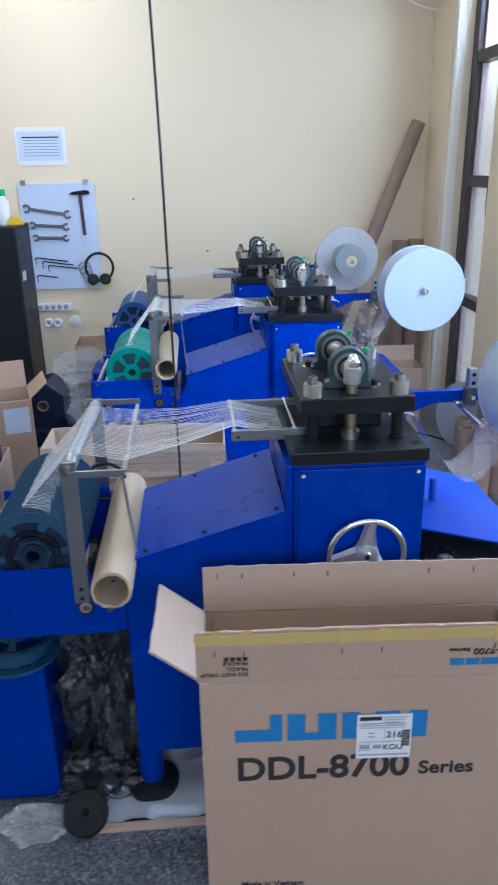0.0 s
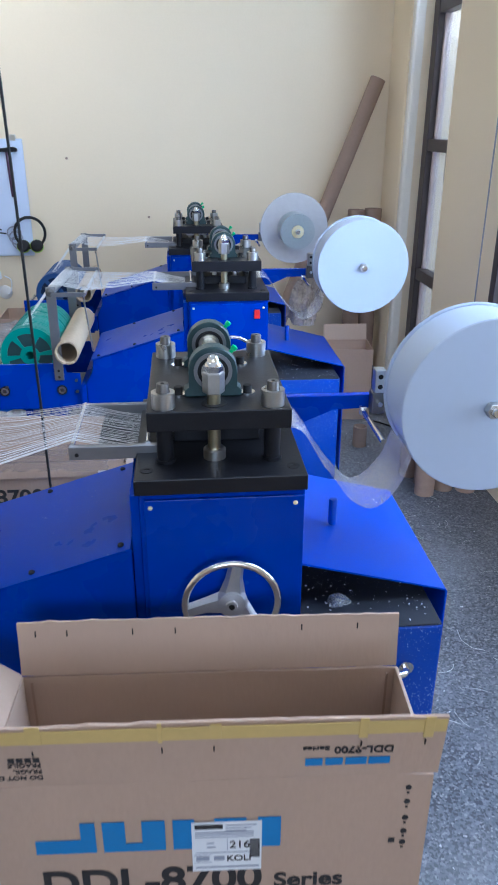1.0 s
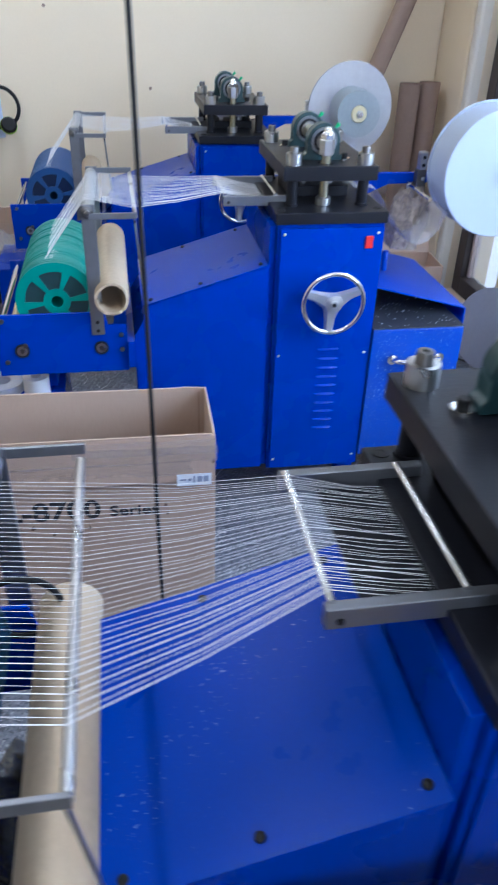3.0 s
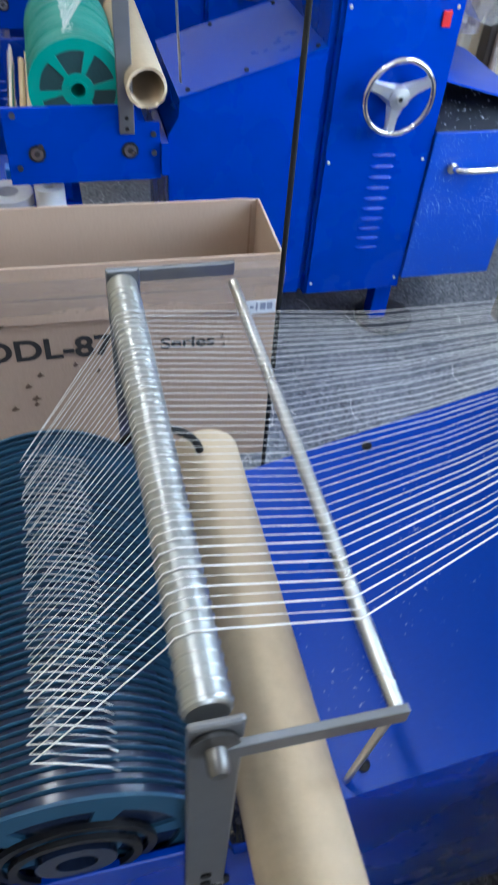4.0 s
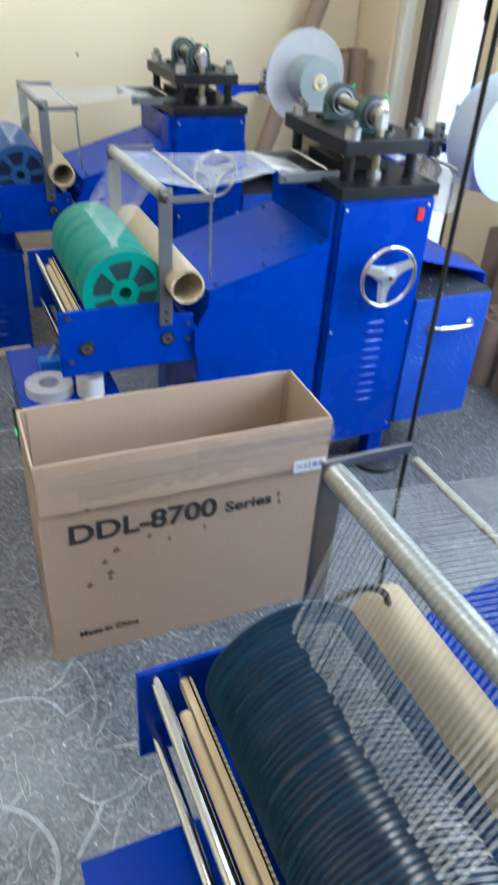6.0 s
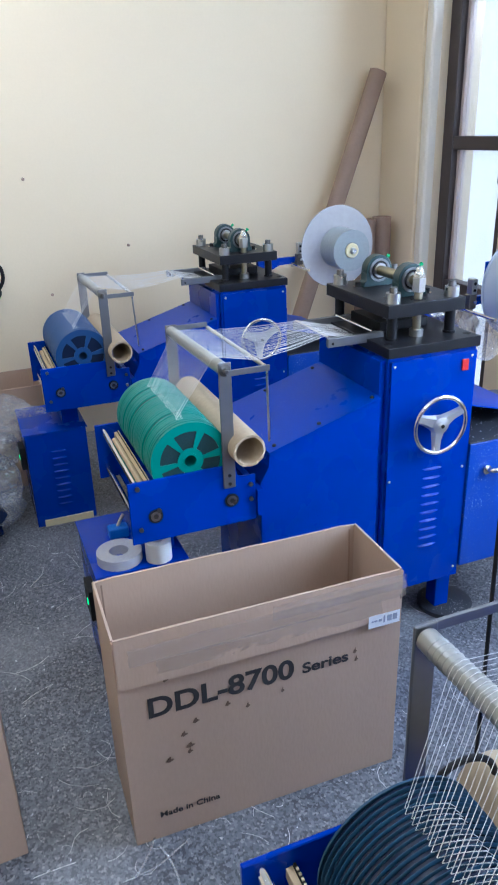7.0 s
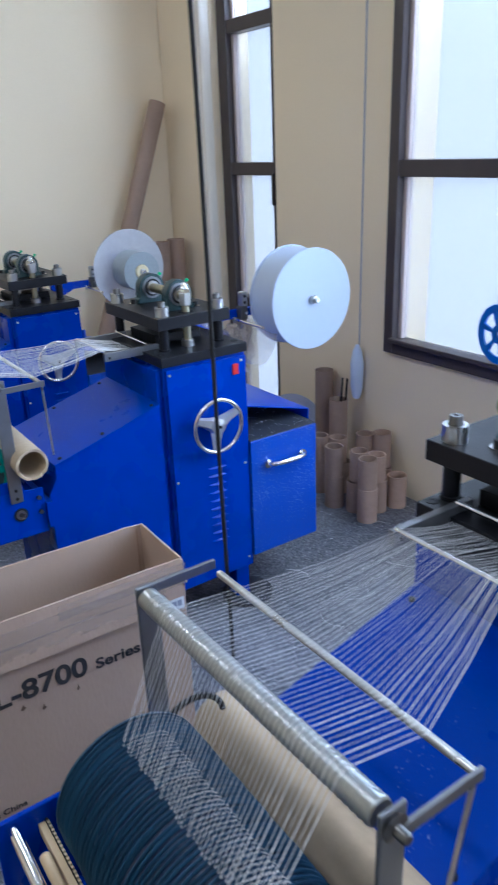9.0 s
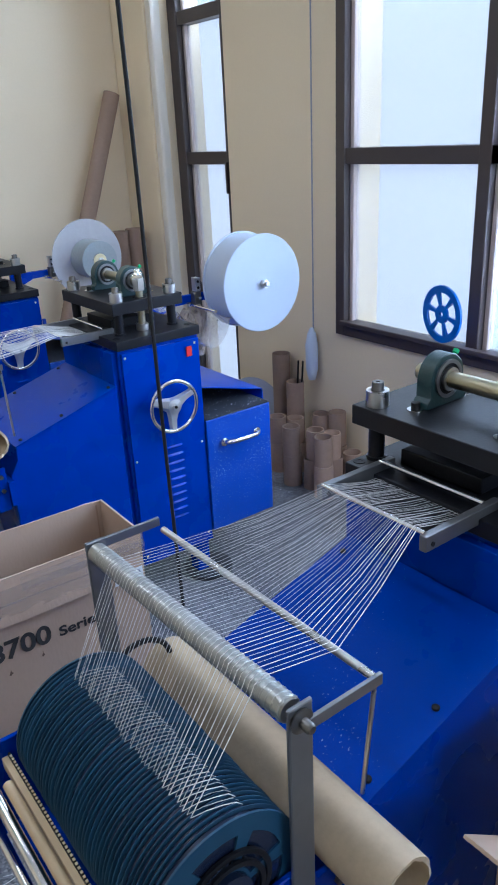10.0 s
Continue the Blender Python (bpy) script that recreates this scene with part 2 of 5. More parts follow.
# ---- mesh helpers ----
def part(name, bm, mat, parent=None, label="", smooth=0.0):
    """Links a bmesh as one mesh object, under a thing or a part."""
    me = bpy.data.meshes.new(name)
    bmesh.ops.recalc_face_normals(bm, faces=bm.faces[:])
    bm.to_mesh(me)
    bm.free()
    me.materials.append(mat)
    if smooth:
        me.shade_smooth()
        me.set_sharp_from_angle(angle=radians(smooth))
    ob = new(name, me)
    ob.parent = parent
    return tagged(ob, label)


def piece(name, me, parent, m):
    """One more object on a shared mesh."""
    ob = new(name, me)
    ob.parent = parent
    ob.matrix_basis = m
    return ob


def empty(name, m, label, category, group="", kind=""):
    ob = new(name)
    ob.empty_display_size = 0.1
    ob.matrix_basis = m
    return tagged(ob, label, category, group, kind)


def box(x0, x1, y0, y1, z0, z1, bevel=0.0, bm=None):
    bm = bm or bmesh.new()
    m = Matrix.LocRotScale(((x0 + x1) / 2, (y0 + y1) / 2, (z0 + z1) / 2), None, (abs(x1 - x0), abs(y1 - y0), abs(z1 - z0)))
    vs = bmesh.ops.create_cube(bm, size=1, matrix=m)["verts"]
    if bevel:
        bmesh.ops.bevel(bm, geom=list({e for v in vs for e in v.link_edges}), offset=bevel, segments=2, affect="EDGES", profile=0.5)
    return bm


def along(p0, p1):
    d = Vector(p1) - Vector(p0)
    return Matrix.Translation(p0) @ d.to_track_quat("Z", "Y").to_matrix().to_4x4(), d.length


def lathe(profile, m=None, seg=32, bm=None, closed=False):
    """Turns (radius, height) points round the local z axis."""
    bm = bm or bmesh.new()
    m = m or Matrix()
    rings = []
    for r, h in profile:
        if r < 1e-6:
            rings.append([bm.verts.new(m @ Vector((0, 0, h)))])
        else:
            rings.append([bm.verts.new(m @ Vector((r * math.cos(2 * math.pi * k / seg), r * math.sin(2 * math.pi * k / seg), h))) for k in range(seg)])
    pairs = list(zip(rings, rings[1:])) + ([(rings[-1], rings[0])] if closed else [])
    for a, b in pairs:
        for k in range(seg):
            j = (k + 1) % seg
            vs = [a[k % len(a)], a[j % len(a)], b[j % len(b)], b[k % len(b)]]
            vs = [v for i, v in enumerate(vs) if v not in vs[:i]]
            if len(vs) > 2:
                bm.faces.new(vs)
    return bm


def rod(p0, p1, r, seg=16, bm=None, bevel=0.0):
    m, h = along(p0, p1)
    b = bevel
    prof = [(0, 0), (r - b, 0), (r, b), (r, h - b), (r - b, h), (0, h)] if b else [(0, 0), (r, 0), (r, h), (0, h)]
    return lathe(prof, m, seg, bm)


def pipe(p0, p1, ro, ri, seg=32, bm=None):
    m, h = along(p0, p1)
    return lathe([(ri, 0), (ro, 0), (ro, h), (ri, h)], m, seg, bm, closed=True)


def ring(center, axis, R, r, seg=40, sub=10, bm=None):
    m = Matrix.Translation(center) @ Vector(axis).to_track_quat("Z", "Y").to_matrix().to_4x4()
    return lathe([(R + r * math.cos(2 * math.pi * k / sub), r * math.sin(2 * math.pi * k / sub)) for k in range(sub)], m, seg, bm, closed=True)


def prism(points, y0, y1, bm=None, bevel=0.0):
    """A polygon in x and z, extruded along y."""
    bm = bm or bmesh.new()
    a = [bm.verts.new((x, y0, z)) for x, z in points]
    b = [bm.verts.new((x, y1, z)) for x, z in points]
    bm.faces.new(a), bm.faces.new(b[::-1])
    for k in range(len(a)):
        j = (k + 1) % len(a)
        bm.faces.new((a[k], a[j], b[j], b[k]))
    if bevel:
        bmesh.ops.bevel(bm, geom=list({e for v in a + b for e in v.link_edges}), offset=bevel, segments=1, affect="EDGES")
    return bm


def strand(points, r, seg=4, bm=None):
    """A thin tube through points."""
    bm = bm or bmesh.new()
    pts = [Vector(p) for p in points]
    rings = []
    for i, p in enumerate(pts):
        d = (pts[min(i + 1, len(pts) - 1)] - pts[max(i - 1, 0)]).normalized()
        q = d.to_track_quat("Z", "Y")
        rings.append([bm.verts.new(p + q @ Vector((r * math.cos(2 * math.pi * k / seg), r * math.sin(2 * math.pi * k / seg), 0))) for k in range(seg)])
    for a, b in zip(rings, rings[1:]):
        for k in range(seg):
            bm.faces.new((a[k], a[(k + 1) % seg], b[(k + 1) % seg], b[k]))
    bm.faces.new(rings[0][::-1]), bm.faces.new(rings[-1])
    return bm


def bezier(pts, n=24):
    """A smooth line through points."""
    P = [Vector(p) for p in pts]
    P = [2 * P[0] - P[1]] + P + [2 * P[-1] - P[-2]]
    out = []
    for i in range(1, len(P) - 2):
        for k in range(n):
            t = k / n
            a, b, c, d = P[i - 1:i + 3]
            out.append(0.5 * ((2 * b) + (c - a) * t + (2 * a - 5 * b + 4 * c - d) * t * t + (3 * b - a - 3 * c + d) * t ** 3))
    return out + [P[-2]]


def spoked(R, rim, hub, bore, n, thick, width=0.30, seg=48):
    """A disc in the xz plane with n windows between spokes."""
    bm = bmesh.new()
    radii = [bore, hub, rim, R]
    cols = [[[bm.verts.new((r * math.cos(2 * math.pi * k / seg), y, r * math.sin(2 * math.pi * k / seg))) for k in range(seg)] for r in radii] for y in (0, thick)]
    hole = lambda i, k: i == 1 and ((k + 0.5) * n / seg) % 1 > width
    for i in range(3):
        for k in range(seg):
            if hole(i, k):
                continue
            j = (k + 1) % seg
            for y in (0, 1):
                c = cols[y]
                bm.faces.new((c[i][k], c[i][j], c[i + 1][j], c[i + 1][k]))
            a, b = cols
            if i == 0 or hole(i - 1, k):
                bm.faces.new((a[i][k], a[i][j], b[i][j], b[i][k]))
            if i == 2 or hole(i + 1, k):
                bm.faces.new((a[i + 1][k], a[i + 1][j], b[i + 1][j], b[i + 1][k]))
            if i == 1:
                if hole(1, (k - 1) % seg):
                    bm.faces.new((a[1][k], a[2][k], b[2][k], b[1][k]))
                if hole(1, j):
                    bm.faces.new((a[1][j], a[2][j], b[2][j], b[1][j]))
    return bm


def letters(text, size, m, mat, parent, width=0.0, bold=0.0, label=""):
    """Flat lettering in the built-in font; m takes x along the line, y up, z out of the surface."""
    c = bpy.data.curves.new("lettering", "FONT")
    c.body, c.size, c.extrude, c.offset = text, size, 0.0004, bold
    ob = new("lettering", c)
    bpy.context.view_layer.update()
    me = bpy.data.meshes.new_from_object(ob.evaluated_get(bpy.context.evaluated_depsgraph_get()))
    bpy.data.objects.remove(ob)
    if width:
        xs = [v.co.x for v in me.vertices]
        k = width / (max(xs) - min(xs))
        for v in me.vertices:
            v.co.x = (v.co.x - min(xs)) * k
    me.materials.clear()
    me.materials.append(mat)
    t = new("lettering", me)
    t.parent = parent
    t.matrix_basis = m
    return tagged(t, label)


def clump(name, center, size, mat, parent=None, seed=1, rough=0.35, subdiv=3, flat=0.0, label=""):
    """A crumpled bag."""
    bm = bmesh.new()
    bmesh.ops.create_icosphere(bm, subdivisions=subdiv, radius=1)
    off = Vector((seed * 7.3, seed * 1.7, seed * 3.1))
    for v in bm.verts:
        k = 1 + rough * (noise.noise(v.co * 1.6 + off) + 0.6 * noise.noise(v.co * 4.2 + off) + 0.35 * abs(noise.noise(v.co * 9 + off)) + 0.22 * abs(noise.noise(v.co * 19 + off)))
        v.co = Vector((v.co.x * size[0] * k, v.co.y * size[1] * k, max(v.co.z * k, -0.85) * size[2])) + Vector(center)
    return part(name, bm, mat, parent, label, smooth=9 if mat in (WRAP_SHADED, FILM) else 25)


# ---- setting ----
def structure(name, bm, mat, label="", category=""):
    return tagged(part(name, bm, mat), label, category, kind="structure")


RX, FY, LX, BY, TOP = 2.22, 6.08, -2.6, -1.8, 3.1
structure("floor", box(LX - 0.2, RX + 0.25, BY - 0.2, FY + 0.2, -0.1, 0), FLOOR, "grey speckled terrazzo floor with dust and thread scraps", "floor")
structure("ceiling", box(LX - 0.2, RX + 0.25, BY - 0.2, FY + 0.2, TOP, TOP + 0.1), WHITE, "plain white plaster ceiling", "ceiling")
structure("wall_north", box(LX - 0.2, RX + 0.25, FY, FY + 0.2, 0, TOP), WALL, "cream painted plaster wall", "wall")
structure("wall_west", box(LX - 0.2, LX, BY, FY, 0, TOP), WALL, "cream painted plaster wall", "wall")
# rear wall, never in view, with one wide opening added for fill light
bm = box(LX - 0.2, -0.25, BY - 0.2, BY, 0, TOP)
box(2.05, RX + 0.25, BY - 0.2, BY, 0, TOP, bm=bm)
box(-0.25, 2.05, BY - 0.2, BY, 0, 1.5, bm=bm)
box(-0.25, 2.05, BY - 0.2, BY, 2.85, TOP, bm=bm)
structure("wall_south", bm, WALL, "cream painted plaster wall with an opening added for the rear fill light", "wall")
# window wall: a tall narrow opening and a wide one
NY0, NY1, NZ0, NZ1 = 5.07, 5.635, 0.05, 2.75
WY0, WY1, WZ0, WZ1 = 2.0, 4.24, 0.69, 2.75
bm = box(RX, RX + 0.25, NY1, FY, 0, TOP)
box(RX, RX + 0.25, WY1, NY0, 0, TOP, bm=bm)
box(RX, RX + 0.25, BY, WY0, 0, TOP, bm=bm)
box(RX, RX + 0.25, NY0, NY1, 0, NZ0, bm=bm)
box(RX, RX + 0.25, NY0, NY1, NZ1, TOP, bm=bm)
box(RX, RX + 0.25, WY0, WY1, 0, WZ0, bm=bm)
box(RX, RX + 0.25, WY0, WY1, WZ1, TOP, bm=bm)
structure("wall_east", bm, WALL, "cream painted wall with two window openings", "wall")
structure("wall_pilaster", box(RX - 0.065, RX - 0.0005, NY1 + 0.064, FY - 0.001, 0, TOP - 0.001, 0.014), WALL, "cream painted pier between the corner and the narrow window", "wall")
structure("trim", box(RX - 0.060, RX + 0.055, NY1 + 0.002, NY1 + 0.0635, 0, TOP - 0.002, 0.018), REVEAL, "white plastered window reveal", "trim")


def window(name, y0, y1, z0, z1, rails, mullions, label, f=0.055, inset=0.0):
    w = empty(name, pose(RX + inset, 0, 0), label, "window", kind="structure")
    for nm, a in (("jamb", (y0, y0 + f, z0, z1)), ("jamb", (y1 - f, y1, z0, z1)), ("sill", (y0 + f, y1 - f, z0, z0 + f + 0.012)), ("head", (y0 + f, y1 - f, z1 - f, z1))):
        part(nm, box(-0.03, 0.05, *a, 0.004), FRAME, w)
    ys = [y0 + f] + [q for m_ in mullions for q in (m_ - f / 2, m_ + f / 2)] + [y1 - f]
    for m_ in mullions:
        part("mullion", box(-0.028, 0.05, m_ - f / 2, m_ + f / 2, z0 + f, z1 - f, 0.004), FRAME, w)
    for a, b in zip(ys[::2], ys[1::2]):
        for q in rails:
            part("rail", box(-0.025, 0.05, a, b, q - 0.033, q + 0.033, 0.004), FRAME, w)
        zs = [z0 + f + 0.012] + [v for q in rails for v in (q - 0.033, q + 0.033)] + [z1 - f]
        for c, d in zip(zs[::2], zs[1::2]):
            s = part("sash", box(0.006, 0.045, a, a + 0.022, c, d, 0.003), SASH, w, "cream inner window frame")
            part("sash", box(0.006, 0.045, b - 0.022, b, c, d, 0.003), SASH, w, "cream inner window frame")
            g = part("pane", box(0.024, 0.029, a + 0.022, b - 0.022, c, d), FROST, w, "bright frosted window pane")
            g.visible_shadow = False
    return w


FROST = clear("frosted_glass", (0.86, 0.92, 0.97), 0.35, 0.25, spread=0.02)
w1 = window("window_1", NY0, NY1, NZ0, NZ1, [0.73, 1.47, 2.17], [], "tall narrow window with dark brown frame", 0.085, 0.075)
part("handle", box(-0.055, -0.031, 5.125, 5.14, 1.29, 1.45, 0.005), FRAME, w1, "dark window handle")
window("window_2", WY0, WY1, WZ0, WZ1, [1.475, 2.35], [3.475, 2.72], "wide window with dark brown frame and frosted panes")
structure("backdrop", box(RX + 0.9, RX + 0.95, -3, 9, -1, 6), OUTSIDE, "bright hazy daylight outside the windows", "outdoors")

for y in (2.9, 5.1):
    cl = empty("ceiling_light", pose(-0.35, y, TOP), "white fluorescent ceiling light", "lamp", "ceiling lights")
    part("housing", box(-0.09, 0.09, -0.62, 0.62, -0.055, -0.001, 0.006), WHITE, cl)


# ---- punching machines ----
def pillow_block(parent, y, cap):
    """Cast bearing housing on the press plate, bore along y."""
    z = 1.104
    n = 18
    u = -0.007
    arch = [(-0.054, z), (0.054, z), (0.054, z + 0.014), (0.043, z + 0.018)]
    arch += [(0.046 * math.cos(a), z + 0.05 + 0.046 * math.sin(a)) for a in [radians(-10 + 200 * k / n) for k in range(n + 1)]]
    arch += [(-0.043, z + 0.018), (-0.054, z + 0.014)]
    h = part("bearing_housing", prism([(a + u, b) for a, b in arch], y - 0.017, y + 0.017, bevel=0.002), CAST, parent, "dark green cast iron bearing housing", smooth=40)
    part("bearing_race", pipe((u, y - 0.021, z + 0.05), (u, y + 0.021, z + 0.05), 0.036, 0.029), ARM, h, "dull steel bearing race", smooth=40)
    part("bearing_seal", pipe((u, y - 0.019, z + 0.05), (u, y + 0.019, z + 0.05), 0.029, 0.022), RUBBER, h, smooth=40)
    part("bearing_insert", pipe((u, y - 0.026, z + 0.05), (u, y + 0.026, z + 0.05), 0.022, 0.0155), STEEL, h, smooth=40)
    part("grease_cap", lathe([(0, 0), (0.004, 0), (0.004, 0.006), (0.006, 0.007), (0.006, 0.014), (0, 0.016)], pose(u + 0.034, y, z + 0.081, 0, 40, 0), 10), cap, h, "small grease nipple cap", smooth=40)
    for x in (u - 0.066, u + 0.066):
        part("washer", pipe((x, y, z), (x, y, z + 0.003), 0.015, 0.006, 20), CHROME, h, smooth=40)
        part("cap_screw", rod((x, y, z), (x, y, z + 0.016), 0.0085, 12, bevel=0.001), RUBBER, h, "black cap screw", smooth=40)


def machine(m, label):
    e = empty("punching_machine", m, label, "machine", "row of blue machines")
    # press column with its front panel
    col = part("column", box(-0.150, 0.1545, 0.004, 0.408, 0.16, 0.962, 0.003), BLUE, e, "blue painted sheet steel column")
    part("column_edge", box(-0.168, -0.1505, 0.016, 0.40, 0.17, 0.955, 0.002), BLUE, e)
    pan = part("front_panel", box(-0.141, 0.153, -0.004, 0.0035, 0.165, 0.952, 0.0015), BLUE, e, "smooth blue front panel")
    for x in (-0.130, 0.136):
        for z in (0.937, 0.572, 0.20):
            part("screw", lathe([(0.0046, 0), (0.0025, 0.0024), (0, 0.0026)], pose(x, -0.004, z, 90, 0, 0), 12), CREAM, pan, smooth=50)
    for k in range(10):
        z = 0.585 - k * 0.0305
        part("louver", louver(0.022, z, 0.074), BLUE, pan)
    # hand wheel
    w = part("hand_wheel", ring((0.014, -0.040, 0.747), (0, 1, 0), 0.088, 0.0075), CHROME, e, "chrome hand wheel with three spokes", smooth=60)
    part("wheel_hub", lathe([(0, -0.012), (0.010, -0.012), (0.012, -0.009), (0.026, -0.006), (0.031, 0.006), (0.020, 0.036), (0, 0.042)], pose(0.014, -0.040, 0.747, -90, 0, 0), 24), ALU, w, "cast aluminium hub", smooth=40)
    part("wheel_bolt", rod((0.014, -0.0545, 0.747), (0.014, -0.045, 0.747), 0.006, 6), RUBBER, w)
    for a in (-95, 25, 158):
        c, s = math.cos(radians(a)), math.sin(radians(a))
        bm = bmesh.new()
        rows = []
        for d, hw, y in ((0.015, 0.026, -0.038), (0.05, 0.0165, -0.035), (0.086, 0.0135, -0.040)):
            rows.append([bm.verts.new((0.014 + d * c - s * q * hw, y + dy, 0.747 + d * s + c * q * hw)) for q, dy in ((-1, 0.006), (1, 0.006), (0.6, -0.006), (-0.6, -0.006))])
        for r0, r1 in zip(rows, rows[1:]):
            for k in range(4):
                bm.faces.new((r0[k], r0[(k + 1) % 4], r1[(k + 1) % 4], r1[k]))
        bm.faces.new(rows[0][::-1]), bm.faces.new(rows[-1])
        part("spoke", bm, ALU, w, smooth=50)
    # foot under the column
    f = part("column_foot", box(0.10, 0.155, 0.03, 0.085, 0.022, 0.16, 0.003), BLUE, e)
    part("foot_pad", lathe([(0, 0), (0.092, 0), (0.095, 0.004), (0.095, 0.018), (0.085, 0.024), (0, 0.024)], pose(0.16, 0.055, 0), 32), DARK_DUSTY, f, "round grey foot pad", smooth=40)
    part("column_foot", box(-0.14, -0.09, 0.34, 0.39, 0.0, 0.16, 0.003), BLUE, e)
    # press: base plate, pillars, top plate
    bp = part("base_plate", box(-0.157, 0.157, -0.010, 0.415, 0.965, 0.996, 0.002), BLACK_STEEL, e, "thick blackened steel base plate")
    for x in (-0.135, 0.135):
        for y in (0.03, 0.398):
            part("bolt_recess", pipe((x, y, 0.994), (x, y, 0.9972), 0.012, 0.006, 18), RUBBER, bp)
            part("socket_screw", rod((x, y, 0.990), (x, y, 0.9966), 0.006, 8), RUBBER, bp)
    tp = part("top_plate", box(-0.131, 0.132, 0.043, 0.424, 1.066, 1.104, 0.002), BLACK_STEEL, e, "thick blackened steel top plate")
    for x in (-0.1, 0.1):
        for y in (0.07, 0.388):
            p = part("guide_pillar", rod((x, y, 0.996), (x, y, 1.066), 0.0155, 20), BLACK_STEEL, e, smooth=40)
            part("pillar_collar", pipe((x, y, 1.104), (x, y, 1.134), 0.0215, 0.0135, 28), STEEL, p, "turned steel bushing", smooth=40)
            part("pillar_stud", lathe([(0, 1.104), (0.0115, 1.104), (0.0115, 1.147), (0.0105, 1.150), (0.004, 1.150), (0.004, 1.147), (0, 1.147)], pose(x, y, 0), 20), DARK_STEEL, p, smooth=40)
            part("pillar_ring", pipe((x, y, 0.9962), (x, y, 1.003), 0.019, 0.0154, 24), BLACK_STEEL, p, smooth=40)
    pillow_block(e, 0.137, LEAF_GREEN)
    pillow_block(e, 0.320, LEAF_GREEN)
    part("shaft", rod((-0.007, 0.088, 1.154), (-0.007, 0.37, 1.154), 0.0155, 24, bevel=0.002), BRASS, e, "polished brass coloured shaft", smooth=40)
    rx, ry = -0.008, 0.082
    j = part("rod_end", rod((rx, ry, 1.126), (rx, ry, 1.166), 0.0205, 6, bevel=0.002), STEEL, e, "hexagonal steel rod end")
    part("nut", rod((rx, ry, 1.1662), (rx, ry, 1.178), 0.0180, 6, bevel=0.001), CHROME, j)
    part("dome_nut", lathe([(0.0165, 0), (0.0150, 0.004), (0.0115, 0.007), (0.011, 0.013), (0.007, 0.018), (0, 0.020)], pose(rx, ry, 1.1782), 20), CHROME, j, "chrome dome nut", smooth=40)
    part("push_rod", rod((rx, ry, 1.000), (rx, ry, 1.127), 0.0125, 20), BRASS, e, "brass coloured push rod", smooth=40)
    part("plate_bore", pipe((rx, ry, 1.1035), (rx, ry, 1.1052), 0.023, 0.0126, 24), RUBBER, tp)
    part("rod_collar", lathe([(0.0126, 0.996), (0.021, 0.996), (0.021, 1.014), (0.018, 1.017), (0.0126, 1.017)], pose(rx, ry, 0), 28, closed=True), STEEL, bp, smooth=40)
    # die block between the plates
    part("die_block", box(-0.085, 0.085, 0.16, 0.34, 0.996, 1.026, 0.002), BLACK_STEEL, e, "dark steel punching die")
    part("punch_holder", box(-0.06, 0.06, 0.17, 0.33, 1.040, 1.066, 0.002), STEEL, e)
    for x in (-0.04, 0.04):
        part("punch_post", rod((x, 0.2, 1.026), (x, 0.2, 1.040), 0.009, 14), STEEL, e, smooth=40)
    # sloping left body
    prof = [(-0.552, 0.17), (-0.552, 0.655), (-0.522, 0.700), (-0.522, 0.742), (-0.169, 0.848), (-0.169, 0.17)]
    body = part("body", prism(prof, 0.002, 0.385, bevel=0.002), BLUE, e, "blue sheet steel body with a sloping top")
    cov = [(-0.525, 0.7445), (-0.171, 0.851), (-0.171, 0.8535), (-0.525, 0.747)]
    cv = part("sloping_cover", prism(cov, -0.004, 0.389), BLUE_DUSTY, body, "dusty blue sloping cover sheet")
    for x, y in ((-0.19, 0.018), (-0.36, 0.018), (-0.50, 0.018), (-0.21, 0.365), (-0.38, 0.365)):
        z = 0.7365 + (x + 0.552) * 0.3005 + 0.003
        part("cover_screw", lathe([(0.006, -0.001), (0.006, 0.003), (0.003, 0.0055), (0, 0.006)], pose(x, y, z), 12), RUBBER, cv, smooth=40)
    ft = part("body_foot", rod((-0.53, 0.06, 0.03), (-0.53, 0.06, 0.17), 0.032, 20), BLUE, e, smooth=40)
    part("foot_pad", lathe([(0, 0.004), (0.07, 0.004), (0.072, 0.02), (0.05, 0.034), (0, 0.034)], pose(-0.53, 0.06, 0), 28), RUBBER, ft, "round black foot pad", smooth=40)
    # unwinding frame
    for nm, y in (("front", -0.014), ("rear", 0.437)):
        sp = part("side_plate", prism([(-0.930, 0.556), (-0.930, 0.738), (-0.632, 0.738), (-0.624, 0.697), (-0.572, 0.697), (-0.572, 0.556)], y, y + 0.008, bevel=0.0015), BLUE, e, "blue painted side plate")
        yo = y - 0.001 if nm == "front" else y + 0.009
        sg = -1 if nm == "front" else 1
        for x in (-0.862, -0.645):
            bg = part("bearing", pipe((x, yo, 0.632), (x, yo + sg * 0.003, 0.632), 0.020, 0.0145, 24), RUBBER, sp, "small bearing with a black seat", smooth=40)
            part("bearing_race", pipe((x, yo, 0.632), (x, yo + sg * 0.0045, 0.632), 0.0142, 0.0075, 24), STEEL, bg, "bright steel race", smooth=40)
            part("shaft_end", rod((x, yo, 0.632), (x, yo + sg * 0.006, 0.632), 0.0065, 12), DARK_STEEL, bg, smooth=40)
        for x, z in ((-0.905, 0.722), (-0.905, 0.60), (-0.852, 0.648), (-0.588, 0.67), (-0.588, 0.625)):
            part("bolt", rod((x, yo, z), (x, yo + sg * 0.007, z), 0.007, 6), DARK_STEEL, sp)
